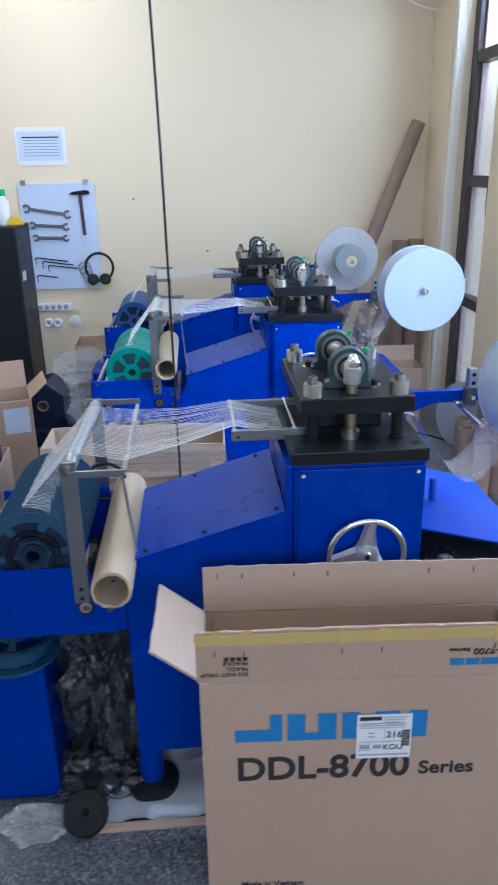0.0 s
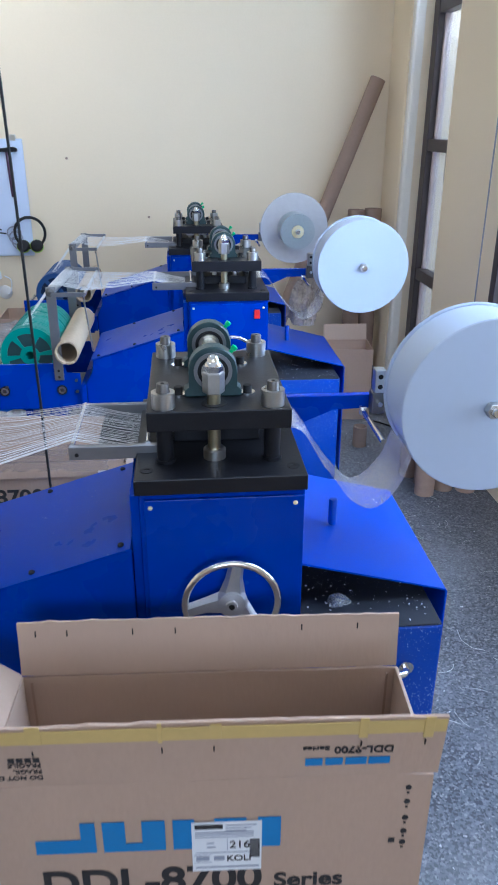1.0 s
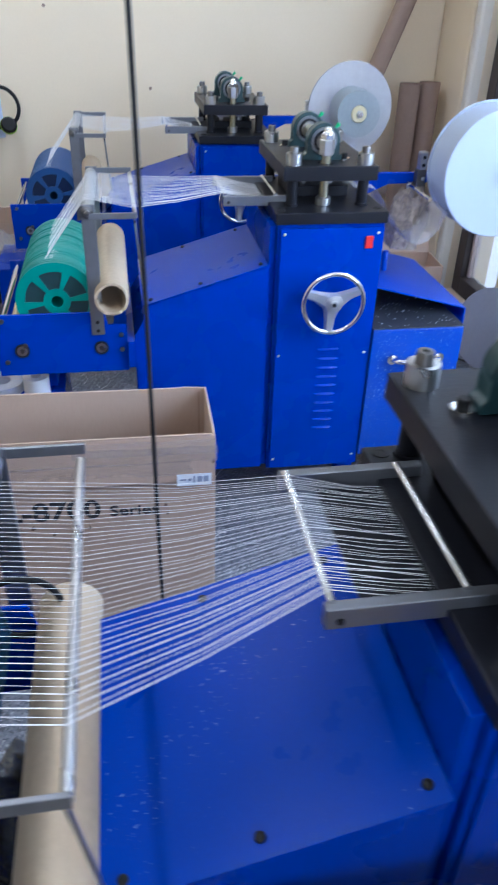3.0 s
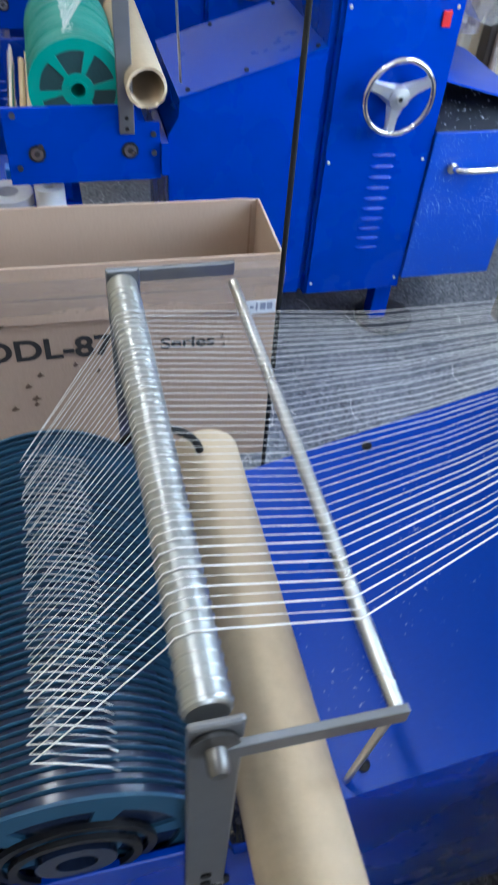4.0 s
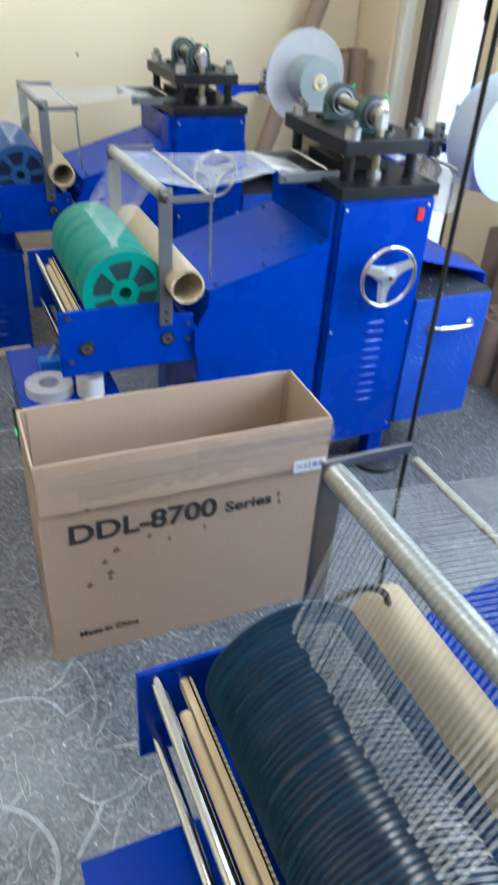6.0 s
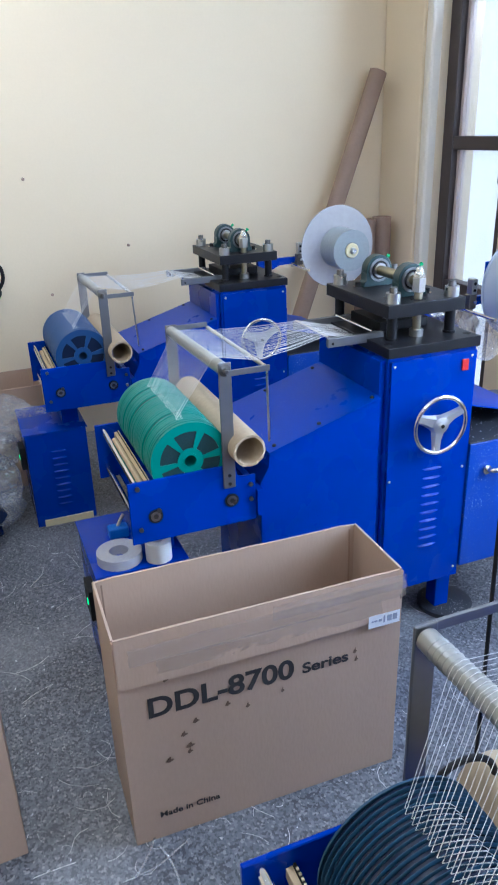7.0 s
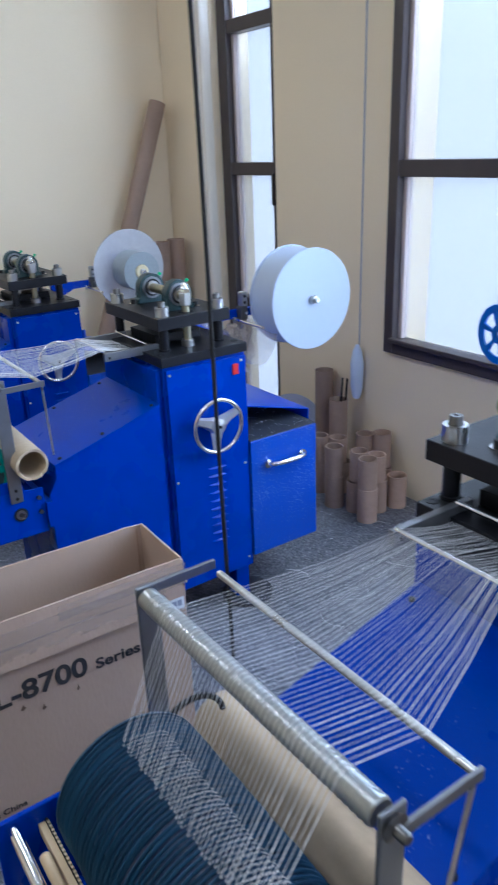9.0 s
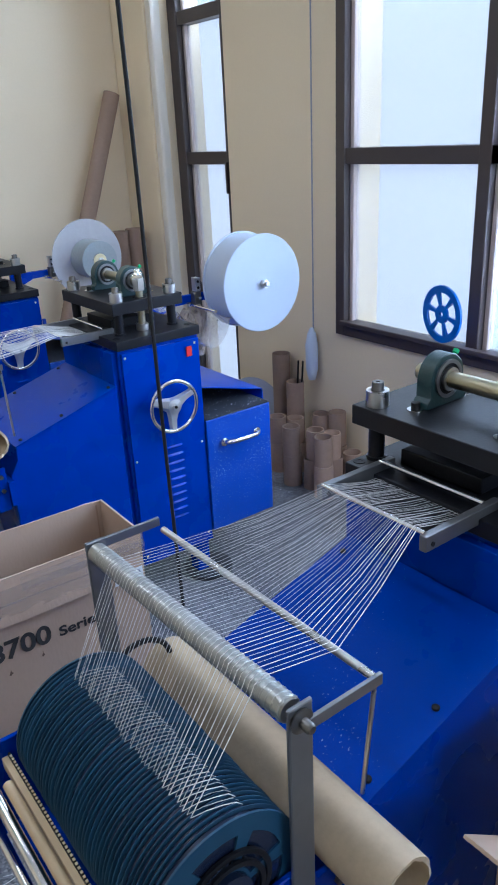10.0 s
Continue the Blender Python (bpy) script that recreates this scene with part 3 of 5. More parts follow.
    part("frame_tie", box(-0.5715, -0.5525, -0.026, 0.444, 0.57, 0.65, 0.001), BLUE, e)
    part("frame_stay", box(-0.86, -0.79, 0.10, 0.28, 0.456, 0.565, 0.003), BLUE, e)
    part("frame_rail", box(-0.87, -0.7, -0.0055, 0.436, 0.562, 0.574, 0.001), BLUE, e)
    for x, z, r in ((-0.905, 0.722, 0.0085), (-0.905, 0.60, 0.0085)):
        part("guide_rod", rod((x, -0.0055, z), (x, 0.437, z), r, 16), CHROME, e, "chrome guide rod", smooth=40)
    part("tan_roller", rod((-0.881, -0.0055, 0.703), (-0.881, 0.385, 0.703), 0.0078, 18), TAN, e, "slim tan roller", smooth=40)
    part("rack_bar", box(-0.8715, -0.8615, -0.0055, 0.436, 0.690, 0.7085, 0.001), TAN, e)
    ts = part("tooth_strip", box(-0.8610, -0.8570, -0.0055, 0.436, 0.690, 0.7125), RUBBER, e, "black toothed strip")
    tooth = None
    for k in range(56):
        m_ = pose(-0.859, -0.003 + k * 0.0078, 0.7126)
        if tooth is None:
            tooth = part("tooth", box(-0.0016, 0.0016, -0.0018, 0.0018, 0, 0.0016), CREAM, ts)
            tooth.matrix_basis = m_
        else:
            piece("tooth", tooth.data, ts, m_)
    part("spool_shaft", rod((-0.757, -0.0055, 0.735), (-0.757, 0.436, 0.735), 0.016, 20), STEEL, e, "steel spool shaft", smooth=40)
    # thread guide: two arms, roller, rod
    for y in (-0.0185, 0.482):
        a = part("guide_arm", box(-0.668, -0.632, y - 0.003, y + 0.003, 0.646, 1.004 if y < 0 else 0.990, 0.0025), ARM, e, "flat steel guide arm")
        for z in (0.66, 0.685):
            part("arm_bolt", rod((-0.65, y - 0.005, z), (-0.65, y + 0.005, z), 0.005, 8), RUBBER, a)
        part("link_bar", box(-0.65, -0.527, y - 0.010 if y < 0 else y + 0.004, y - 0.004 if y < 0 else y + 0.010, 0.968, 0.984, 0.001), ARM, e, "flat steel link bar")
    gr = part("guide_roller", rod((-0.652, -0.006, 0.986), (-0.652, 0.476, 0.971), 0.0165, 28, bevel=0.002), GUIDE_ROLL, e, "grooved silver guide roller", smooth=40)
    me = None
    for k in range(46):
        y = 0.0 + k * 0.0100
        if me is None:
            o = part("roller_rib", ring((0, 0, 0), (0, 1, 0), 0.0160, 0.0016, 24, 6), GUIDE_ROLL, gr, smooth=60)
            o.location = (-0.652, y, 0.9855 - 0.03 * y)
            me = o.data
        else:
            piece("roller_rib", me, gr, pose(-0.652, y, 0.9855 - 0.03 * y))
    part("roller_nut", lathe([(0.014, 0), (0.016, 0.004), (0.007, 0.006), (0.007, 0.018), (0.005, 0.021), (0, 0.021)], pose(-0.652, -0.022, 0.985, 90, 0, 0), 18), DARK_STEEL, gr, smooth=40)
    part("thread_rod", rod((-0.531, -0.024, 0.973), (-0.533, 0.466, 0.971), 0.0058, 14), STEEL, e, "thin steel guide rod", smooth=40)
    part("stay_rod", rod((-0.534, -0.022, 0.970), (-0.518, 0.010, 0.751), 0.0032, 10), STEEL, e, smooth=40)
    # outfeed tray in front of the die
    for y in (0.118, 0.347):
        b = part("tray_bar", box(-0.285, -0.10, y - 0.007, y + 0.007, 0.985, 1.012, 0.0015), ARM, e, "flat dull steel tray bar")
        part("tray_screw", rod((-0.27, y - 0.009, 0.996), (-0.27, y + 0.009, 0.996), 0.004, 10), RUBBER, b)
    part("tray_rod", rod((-0.278, 0.12, 1.013), (-0.278, 0.345, 1.013), 0.0042, 12), CHROME, e, smooth=40)
    part("tray_rod", rod((-0.135, 0.12, 1.014), (-0.135, 0.345, 1.014), 0.0042, 12), CHROME, e, smooth=40)
    part("tray_floor", box(-0.238, -0.158, 0.126, 0.339, 0.984, 0.987), BLACK_STEEL, e)
    # motor cabinet under the unwinder
    cab = part("motor_cabinet", box(-1.03, -0.775, 0.03, 0.37, 0.012, 0.45, 0.004), BLUE, e, "blue motor cabinet with louvers")
    part("cabinet_lid", box(-1.036, -0.769, 0.024, 0.376, 0.4515, 0.456, 0.001), BLUE, cab)
    part("switch_box", box(-1.055, -1.031, 0.08, 0.17, 0.28, 0.38, 0.003), RUBBER, cab)
    part("switch_light", box(-1.058, -1.0555, 0.105, 0.117, 0.322, 0.342, 0.001), GREEN_LIGHT, cab, "green lit rocker switch")
    # scrap drawer and hood behind it
    dr = part("scrap_drawer", box(0.155, 0.445, -0.012, 0.44, 0.20, 0.645, 0.003), BLUE_WORN, e, "chipped blue scrap drawer")
    part("drawer_top", box(0.155, 0.443, -0.010, 0.44, 0.6455, 0.650, 0.001), DARK_DUSTY, dr, "dusty dark drawer top")
    hb = bezier([(0.225, -0.0125, 0.548), (0.24, -0.042, 0.552), (0.30, -0.048, 0.552), (0.36, -0.042, 0.552), (0.375, -0.0125, 0.548)], 8)
    part("drawer_handle", strand(hb, 0.0085, 10), CHROME, dr, "chrome bow handle", smooth=60)
    for x in (0.225, 0.375):
        part("handle_foot", rod((x, -0.013, 0.548), (x, -0.020, 0.548), 0.016, 16), CHROME, dr, smooth=40)
    hood = [(0.155, 0.755), (0.478, 0.672), (0.482, 0.666), (0.482, 0.20), (0.478, 0.20), (0.478, 0.665), (0.475, 0.669), (0.155, 0.751)]
    hd = part("hood", prism(hood, 0.075, 0.53), BLUE_LIT, e, "blue sheet steel hood over the scrap drawer")
    part("hood_peg", lathe([(0, 0.725), (0.010, 0.725), (0.010, 0.785), (0.0085, 0.788), (0, 0.788)], pose(0.268, 0.270, 0.006), 16), BLUE_WORN, hd, smooth=40)
    part("hood_leg", box(0.455, 0.480, 0.49, 0.515, 0.0, 0.66, 0.002), BLUE, e)
    part("drawer_leg", box(0.40, 0.435, 0.38, 0.42, 0.0, 0.20, 0.002), BLUE, e)
    # take-up arm and spindle
    arm = [(0.158, 0.955), (0.158, 1.02), (0.50, 1.02), (0.50, 0.992), (0.27, 0.988), (0.20, 0.955)]
    ar = part("takeup_arm", prism(arm, 0.335, 0.355, bevel=0.0015), BLUE, e, "blue steel take-up arm")
    part("spindle_housing", box(0.485, 0.605, 0.335, 0.41, 1.0, 1.12, 0.004), BLUE, e, "blue spindle housing")
    part("spindle", rod((0.545, 0.105, 1.06), (0.545, 0.335, 1.06), 0.010, 16), CHROME, e, smooth=40)
    part("spindle_nut", rod((0.545, 0.108, 1.06), (0.545, 0.1235, 1.06), 0.016, 6, bevel=0.001), STEEL, e)
    gc = part("guide_clamp", box(0.350, 0.380, 0.304, 0.334, 0.985, 1.035, 0.003), DARK_STEEL, e)
    gb = part("guide_clamp", box(0.353, 0.377, 0.300, 0.328, 1.0355, 1.088, 0.003), STEEL, e)
    # two bores, their inner dark painted as flat black discs
    for z in (1.050, 1.073):
        part("clamp_screw", rod((0.365, 0.2995, z), (0.365, 0.2985, z), 0.0055, 12), RUBBER, gb)
    # chrome clamp screw
    part("clamp_screw", rod((0.365, 0.29, 1.012), (0.365, 0.304, 1.012), 0.006, 10), CHROME, gc, smooth=40)
    part("film_guide", rod((0.338, 0.15, 0.985), (0.338, 0.334, 0.985), 0.006, 12), CHROME, e, smooth=40)
    part("film_guide_bar", box(0.330, 0.346, 0.322, 0.333, 0.976, 0.995, 0.001), STEEL, e)
    return e


def louver(x, z, w, y=-0.004):
    """A pressed slot with a shallow hood, on a front at y."""
    bm = bmesh.new()
    n = 6
    lo, hi = [], []
    for k in range(n + 1):
        q = k / n
        d = 0.0050 * min(1, 4 * q, 4 * (1 - q))
        hi.append(bm.verts.new((x - w / 2 + q * w, y + 0.0002, z + 0.0065)))
        lo.append(bm.verts.new((x - w / 2 + q * w, y - d, z)))
    base = [bm.verts.new((x - w / 2 + k / n * w, y + 0.0002, z - 0.001)) for k in range(n + 1)]
    for k in range(n):
        bm.faces.new((hi[k], hi[k + 1], lo[k + 1], lo[k]))
        bm.faces.new((lo[k], lo[k + 1], base[k + 1], base[k]))
    return bm


POSES = [pose(0.883, 2.263, 0), pose(0.993, 3.822, 0), pose(0.915, 5.025, -0.02)]
m1 = machine(POSES[0], "blue punching machine with black press head and dark teal thread spools")
m2 = copy_thing(m1, POSES[1])
m2["label"] = "blue punching machine with green thread spools and a red button"
m3 = copy_thing(m1, POSES[2])
m3["label"] = "blue punching machine beside the wall with blue thread spools"
GUIDE_LIFT = 0.026
for ob in [*m2.children, *m3.children]:
    if ob.name.startswith(("guide_arm", "link_bar", "guide_roller", "stay_rod", "thread_rod")):
        ob.location.z += GUIDE_LIFT
for ob in m3.children:
    if ob.name.startswith("motor_cabinet"):
        for k in range(9):
            part("louver", louver(-0.90, 0.36 - k * 0.031, 0.07, 0.03), BLUE, ob)
        part("plinth", box(-1.0, -0.79, 0.022, 0.0295, 0.015, 0.05, 0.001), CREAM, ob, "worn cream kick strip")
for ob in m1.children:
    if ob.name.startswith("hand_wheel"):
        ob.matrix_basis = pose(0.014, 0, 0.747, 0, 75, 0) @ pose(-0.014, 0, -0.747)
part("red_button", box(0.100, 0.122, -0.010, -0.0042, 0.895, 0.93, 0.002), RED, m2, "red push button")


# ---- thread spools on each machine ----
def spool_pack(base, mat, count, pitch, thick, label, marks=()):
    e = empty("spool_pack", base @ pose(-0.753, 0.0, 0.770), label, "spool", "thread spools")
    full = lathe([(0.02, 0), (0.106, 0), (0.109, 0.0012), (0.109, thick - 0.0012), (0.106, thick), (0.02, thick)], pose(0, 0, 0, -90, 0, 0), 56, closed=True)
    wheel = spoked(0.109, 0.084, 0.036, 0.016, 6, thick)
    y0 = 0.0 if mat is TEAL else -0.005
    a = part("spool_disc", full, mat, e, smooth=35)
    a.location = (0, y0 + pitch, 0)
    b = part("end_disc", wheel, mat, e, "spoked end disc", smooth=35)
    b.location = (0, y0 - 0.003, 0)
    rnd = random.Random(count)
    for k in range(2, count - 1):
        if k in marks:
            continue
        piece("spool_disc", a.data, e, pose(rnd.uniform(-0.0008, 0.0008), y0 + k * pitch + rnd.uniform(-0.0007, 0.0007), rnd.uniform(-0.0008, 0.0008), rnd.uniform(-0.45, 0.45), k * 13, rnd.uniform(-0.45, 0.45)))
    piece("end_disc", b.data, e, pose(0, y0 + (count - 1) * pitch, 0))
    # dark core colour paints the shade in the gaps between discs
    part("wound_thread", pipe((0, y0, 0), (0, y0 + (count - 1) * pitch, 0), 0.1045, 0.03, 48), NAVY if mat is not GREEN else CAST, e, "wound thread, coloured dark for the shade between the discs", smooth=40)
    r = 0.032 if mat is TEAL else 0.022
    part("hub", pipe((0, y0 - (0.012 if mat is TEAL else 0.004), 0), (0, y0 + count * pitch, 0), r, 0.0165, 28), NAVY if mat is TEAL else mat, e, smooth=40)
    if mat is TEAL:
        for r, y in ((0.064, -0.0075), (0.052, -0.0115)):
            part("hub_ring", pipe((0, y, 0), (0, y + 0.0045, 0), r, r - 0.007, 40), BLACK_STEEL, e, "black hub ring", smooth=40)
    return e


for base, mat, count, pitch, thick, words in ((POSES[0], TEAL, 47, 0.0079, 0.0030, "pack of thin dark teal plastic thread spools"), (POSES[1], GREEN, 34, 0.0121, 0.0110, "pack of thin green plastic thread spools"), (POSES[2], MIDBLUE, 38, 0.0108, 0.0094, "pack of thin blue plastic thread spools")):
    spool_pack(base, mat, count, pitch, thick, words, (7, 20, 26) if mat is GREEN else ())


# ---- paper tube on each unwinding frame ----
def paper_tube(base, x, y, z):
    e = empty("paper_tube", base @ pose(x, y, z), "worn cream paperboard tube across the machine frame", "tube", "paper tubes on machines")
    seg, bm = 40, bmesh.new()
    rings = []
    for r, y in ((0.0385, 0.0), (0.0455, 0.0), (0.046, 0.02), (0.046, 0.55), (0.0385, 0.55)):
        row = []
        for k in range(seg):
            a = 2 * math.pi * k / seg
            rag = 0.006 * noise.noise(Vector((3 * math.cos(a), 3 * math.sin(a), r * 90))) if y == 0 else 0
            dent = 1 - 0.06 * max(0, math.cos(a - 2.2)) ** 6 * (1 if y < 0.03 else 0)
            row.append(bm.verts.new((r * dent * math.cos(a), y + rag, r * dent * math.sin(a))))
        rings.append(row)
    for i in range(5):
        a, b = rings[i], rings[(i + 1) % 5]
        for k in range(seg):
            bm.faces.new((a[k], a[(k + 1) % seg], b[(k + 1) % seg], b[k]))
    part("tube_wall", bm, CORE, e, smooth=40)
    return e


paper_tube(POSES[0], -0.568, -0.112, 0.733)
paper_tube(POSES[1], -0.606, -0.065, 0.793)
paper_tube(POSES[2], -0.608, -0.065, 0.780)


part("tube_ring", ring((-0.632, 0.405, 0.768), (0, 1, 0), 0.055, 0.005, 40, 8), RUBBER, m1, "black ring at the tube's end", smooth=60)


# ---- thread webs from spool to press ----
def thread_web(base, n, seed, r, lift):
    rnd = random.Random(seed)
    e = empty("thread_web", base, "sheet of fine white threads drawn from the spools to the press", "thread", "thread webs")
    for k in range(n):
        q = (k + 0.5) / n
        ys = 0.408 - 0.370 * q
        yl = 0.338 - 0.312 * q
        pts = []
        for a, rr, dy in ((84, 0.1055, -0.006), (92, 0.1094, -0.003), (100 + rnd.uniform(-1.5, 1.5), 0.1097, 0)) if lift else ((66, 0.1055, -0.013), (71, 0.1094, -0.011), (80, 0.1096, -0.008), (90, 0.1096, -0.004), (100 + rnd.uniform(-1.5, 1.5), 0.1097, 0)):
            pts.append((-0.753 + rr * math.cos(radians(a)), yl + dy + rnd.uniform(-0.0006, 0.0006), 0.770 + rr * math.sin(radians(a))))
        dz = lift - 0.03 * ys
        pts += [(-0.6705, ys, 0.988 + dz), (-0.665, ys, 0.999 + dz), (-0.652, ys, 1.0040 + dz), (-0.640, ys, 1.002 + dz)]
        pts += [(-0.534, ys + rnd.uniform(-0.001, 0.001), 0.9785 + lift)]
        yt = 0.333 - 0.202 * q + rnd.uniform(-0.002, 0.002)
        pts += [(-0.41, (ys + yt) / 2 + 0.004 * (0.5 - q), 0.992 + 0.6 * lift + rnd.uniform(-0.003, 0.001)), (-0.278, yt, 1.0185), (-0.20, yt + rnd.uniform(-0.006, 0.006), 0.999), (-0.15, yt, 0.9895), (-0.102, yt + rnd.uniform(-0.006, 0.006), 0.9895)]
        part("thread", strand(pts, r * (1.7 if q > 0.80 and k % 2 else rnd.uniform(0.7, 1.15)), 4), THREAD, e)
    return e


thread_web(POSES[0], 44, 1, 0.00042, 0)
thread_web(POSES[1], 30, 2, 0.00050, GUIDE_LIFT)
thread_web(POSES[2], 26, 3, 0.00040, GUIDE_LIFT)


# ---- take-up reels ----
def reel(base):
    e = empty("takeup_reel", base @ pose(0.545, 0.126, 1.06), "large pale blue take-up reel full of film", "reel", "take-up reels")
    part("flange", lathe([(0.0105, 0), (0.180, 0), (0.1825, 0.002), (0.1825, 0.004), (0.0105, 0.004)], pose(0, 0, 0, -90, 0, 0), 72, closed=True), REEL, e, "flat pale blue round flange", smooth=30)
    part("wound_film", pipe((0, 0.0045, 0), (0, 0.134, 0), 0.176, 0.03, 72), REEL, e, "pale film wound on the reel", smooth=30)
    part("flange", lathe([(0.0105, 0), (0.180, 0), (0.1825, 0.002), (0.1825, 0.004), (0.0105, 0.004)], pose(0, 0.1345, 0, -90, 0, 0), 72, closed=True), REEL, e, smooth=30)
    part("hub_nut", rod((0, -0.020, 0), (0, -0.0005, 0), 0.0165, 6, bevel=0.001), STEEL, e, "steel hub nut")
    part("hub_tip", rod((0, -0.032, 0), (0, -0.020, 0), 0.009, 14, bevel=0.001), CHROME, e, smooth=40)
    return e


reel(POSES[0])
reel(POSES[1])
e = empty("takeup_reel", POSES[2] @ pose(0.545, 0.126, 1.06), "nearly empty milky take-up reel with a small hub", "reel", "take-up reels")
part("rear_flange", lathe([(0.0105, 0), (0.190, 0), (0.192, 0.003), (0.0105, 0.003)], pose(0, 0.136, 0, -90, 0, 0), 72, closed=True), REEL_GREY, e, "milky plastic rear flange", smooth=30)
part("wound_film", pipe((0, 0.0, 0), (0, 0.1355, 0), 0.094, 0.036, 64), REEL_FILM, e, "greyish film wound on the hub", smooth=30)
part("boss", lathe([(0.0105, -0.008), (0.030, -0.008), (0.034, -0.004), (0.034, 0.0), (0.0105, 0.0)], pose(0, -0.0005, 0, -90, 0, 0), 32, closed=True), CREAM, e, "cream plastic boss", smooth=30)
part("hub_tip", rod((0, -0.03, 0), (0, -0.007, 0), 0.010, 14, bevel=0.001), CHROME, e, smooth=40)


# ---- film loop between press and reel ----
def film_loop(base, sag, seed):
    e = empty("film_strip", base, "loose strip of clear punched film hanging below the reel", "film", "film strips")
    line = bezier([(0.10, 0, 1.022), (0.165, 0, 1.018), (0.23, 0, 0.955 - sag * 0.5), (0.31, 0, 0.90 - sag), (0.375, 0, 0.915 - sag * 0.5), (0.402, 0, 0.953)], 10)
    bm = bmesh.new()
    rows = []
    for i, p in enumerate(line):
        rows.append([bm.verts.new((p.x, 0.15 + 0.16 * q, p.z + 0.008 * noise.noise(Vector((p.x * 18, q * 2.5, seed))))) for q in (0, 0.2, 0.4, 0.6, 0.8, 1)])
    for a, b in zip(rows, rows[1:]):
        for k in range(5):
            bm.faces.new((a[k], a[k + 1], b[k + 1], b[k]))
    o = part("film", bm, FILM, e, smooth=60)
    s = o.modifiers.new("thickness", "SOLIDIFY")
    s.thickness = 0.0006
    return e


film_loop(POSES[0], 0.07, 1.0)
film_loop(POSES[1], 0.05, 2.0)
cf = clump("film_wad", (1.345, 4.165, 0.865), (0.065, 0.045, 0.10), FILM_TAN, seed=21, rough=0.5, subdiv=4)
tagged(cf, "crumpled wad of brownish clear film hanging behind the press", "film")



# ---- cartons ----
def face(x, y, z):
    """Lettering upright on a front that looks towards -y."""
    return pose(x, y, z, 90, 0, 0)


def flipped(x, y, z):
    """Lettering upside down on such a front."""
    return pose(x, y, z, 90, 0, 0) @ pose(0, 0, 0, 0, 0, 180)


def bar(parent, x0, x1, z0, z1, y, mat, name="printed_bar"):
    return part(name, box(x0, x1, y - 0.0008, y, z0, z1), mat, parent)


def sheet(x0, x1, z0, z1, y, t, into, seed):
    """A cardboard wall, slightly buckled inwards, with a softened outline."""
    bm = bmesh.new()
    nx, nz = 26, 22
    rows = [[], []]
    for i in range(nx + 1):
        for k in range(nz + 1):
            u, v = i / nx, k / nz
            edge = min(1, 7 * u, 7 * (1 - u), 7 * v)
            d = into * edge * (0.0005 + 0.0035 * max(0, noise.noise(Vector((u * 3 + seed, v * 3, seed)))) + 0.0012 * abs(noise.noise(Vector((u * 9, v * 9 + seed, 3)))))
            zz = z0 + (z1 - z0) * v - (0.004 * (1 - min(1, 14 * min(u, 1 - u))) + 0.0015 * abs(noise.noise(Vector((u * 14, seed, 0)))) if k == nz else 0)
            rows[0].append(bm.verts.new((x0 + (x1 - x0) * u, y + d, zz)))
            rows[1].append(bm.verts.new((x0 + (x1 - x0) * u, y + d + t, zz)))
    at = lambda i, k: i * (nz + 1) + k
    for r in rows:
        for i in range(nx):
            for k in range(nz):
                bm.faces.new((r[at(i, k)], r[at(i + 1, k)], r[at(i + 1, k + 1)], r[at(i, k + 1)]))
    rim = [at(i, 0) for i in range(nx)] + [at(nx, k) for k in range(nz)] + [at(i, nz) for i in range(nx, 0, -1)] + [at(0, k) for k in range(nz, 0, -1)]
    for a, b in zip(rim, rim[1:] + rim[:1]):
        bm.faces.new((rows[0][a], rows[0][b], rows[1][b], rows[1][a]))
    return bm


def carton(m, w, d, h, label, t=0.006):
    e = empty("carton", m, label, "carton", "tall machine cartons")
    part("front_panel", sheet(0, w, 0.006, h, 0, t, 1, w * 7), KRAFT, e, smooth=30)
    part("rear_panel", sheet(0, w, 0.006, h, d - t, t, -1, w * 5), KRAFT_IN, e, smooth=30)
    for x in (t + 0.012, w - t - 0.016):
        part("inner_crease", box(x, x + 0.004, d - t - 0.004, d - t - 0.0025, 0.02, h - 0.012), CORE_DARK, e)
    part("side_panel", box(0, t, t + 0.0005, d - t - 0.0005, 0.006, h, 0.001), KRAFT_IN, e)
    part("side_panel", box(w - t, w, t + 0.0005, d - t - 0.0005, 0.006, h, 0.001), KRAFT_IN, e)
    part("bottom_panel", box(0.001, w - 0.001, 0.001, d - 0.001, 0, 0.0055), KRAFT, e)
    return e


def flap(parent, w, h, m, mat=None, t=0.005, name="flap"):
    """A flap with a fluted, uneven free edge; hinge along its local x axis."""
    bm = bmesh.new()
    n = 36
    rows = [[], [], [], []]
    for k in range(n + 1):
        x = w * k / n
        hh = h + 0.0025 * noise.noise(Vector((x * 25, h * 40, 1))) + 0.0012 * (k % 2)
        for r, (y, z) in zip(rows, ((0, 0), (0, hh), (t, hh), (t, 0))):
            r.append(bm.verts.new((x, y + 0.004 * math.sin(3.1 * x / max(w, 0.01)) * (z / h), z)))
    for i in range(4):
        a, b = rows[i], rows[(i + 1) % 4]
        for k in range(n):
            bm.faces.new((a[k], a[k + 1], b[k + 1], b[k]))
    bm.faces.new([r[0] for r in rows]), bm.faces.new([r[-1] for r in rows][::-1])
    o = part(name, bm, mat or KRAFT_IN, parent)
    o.matrix_basis = m
    return o


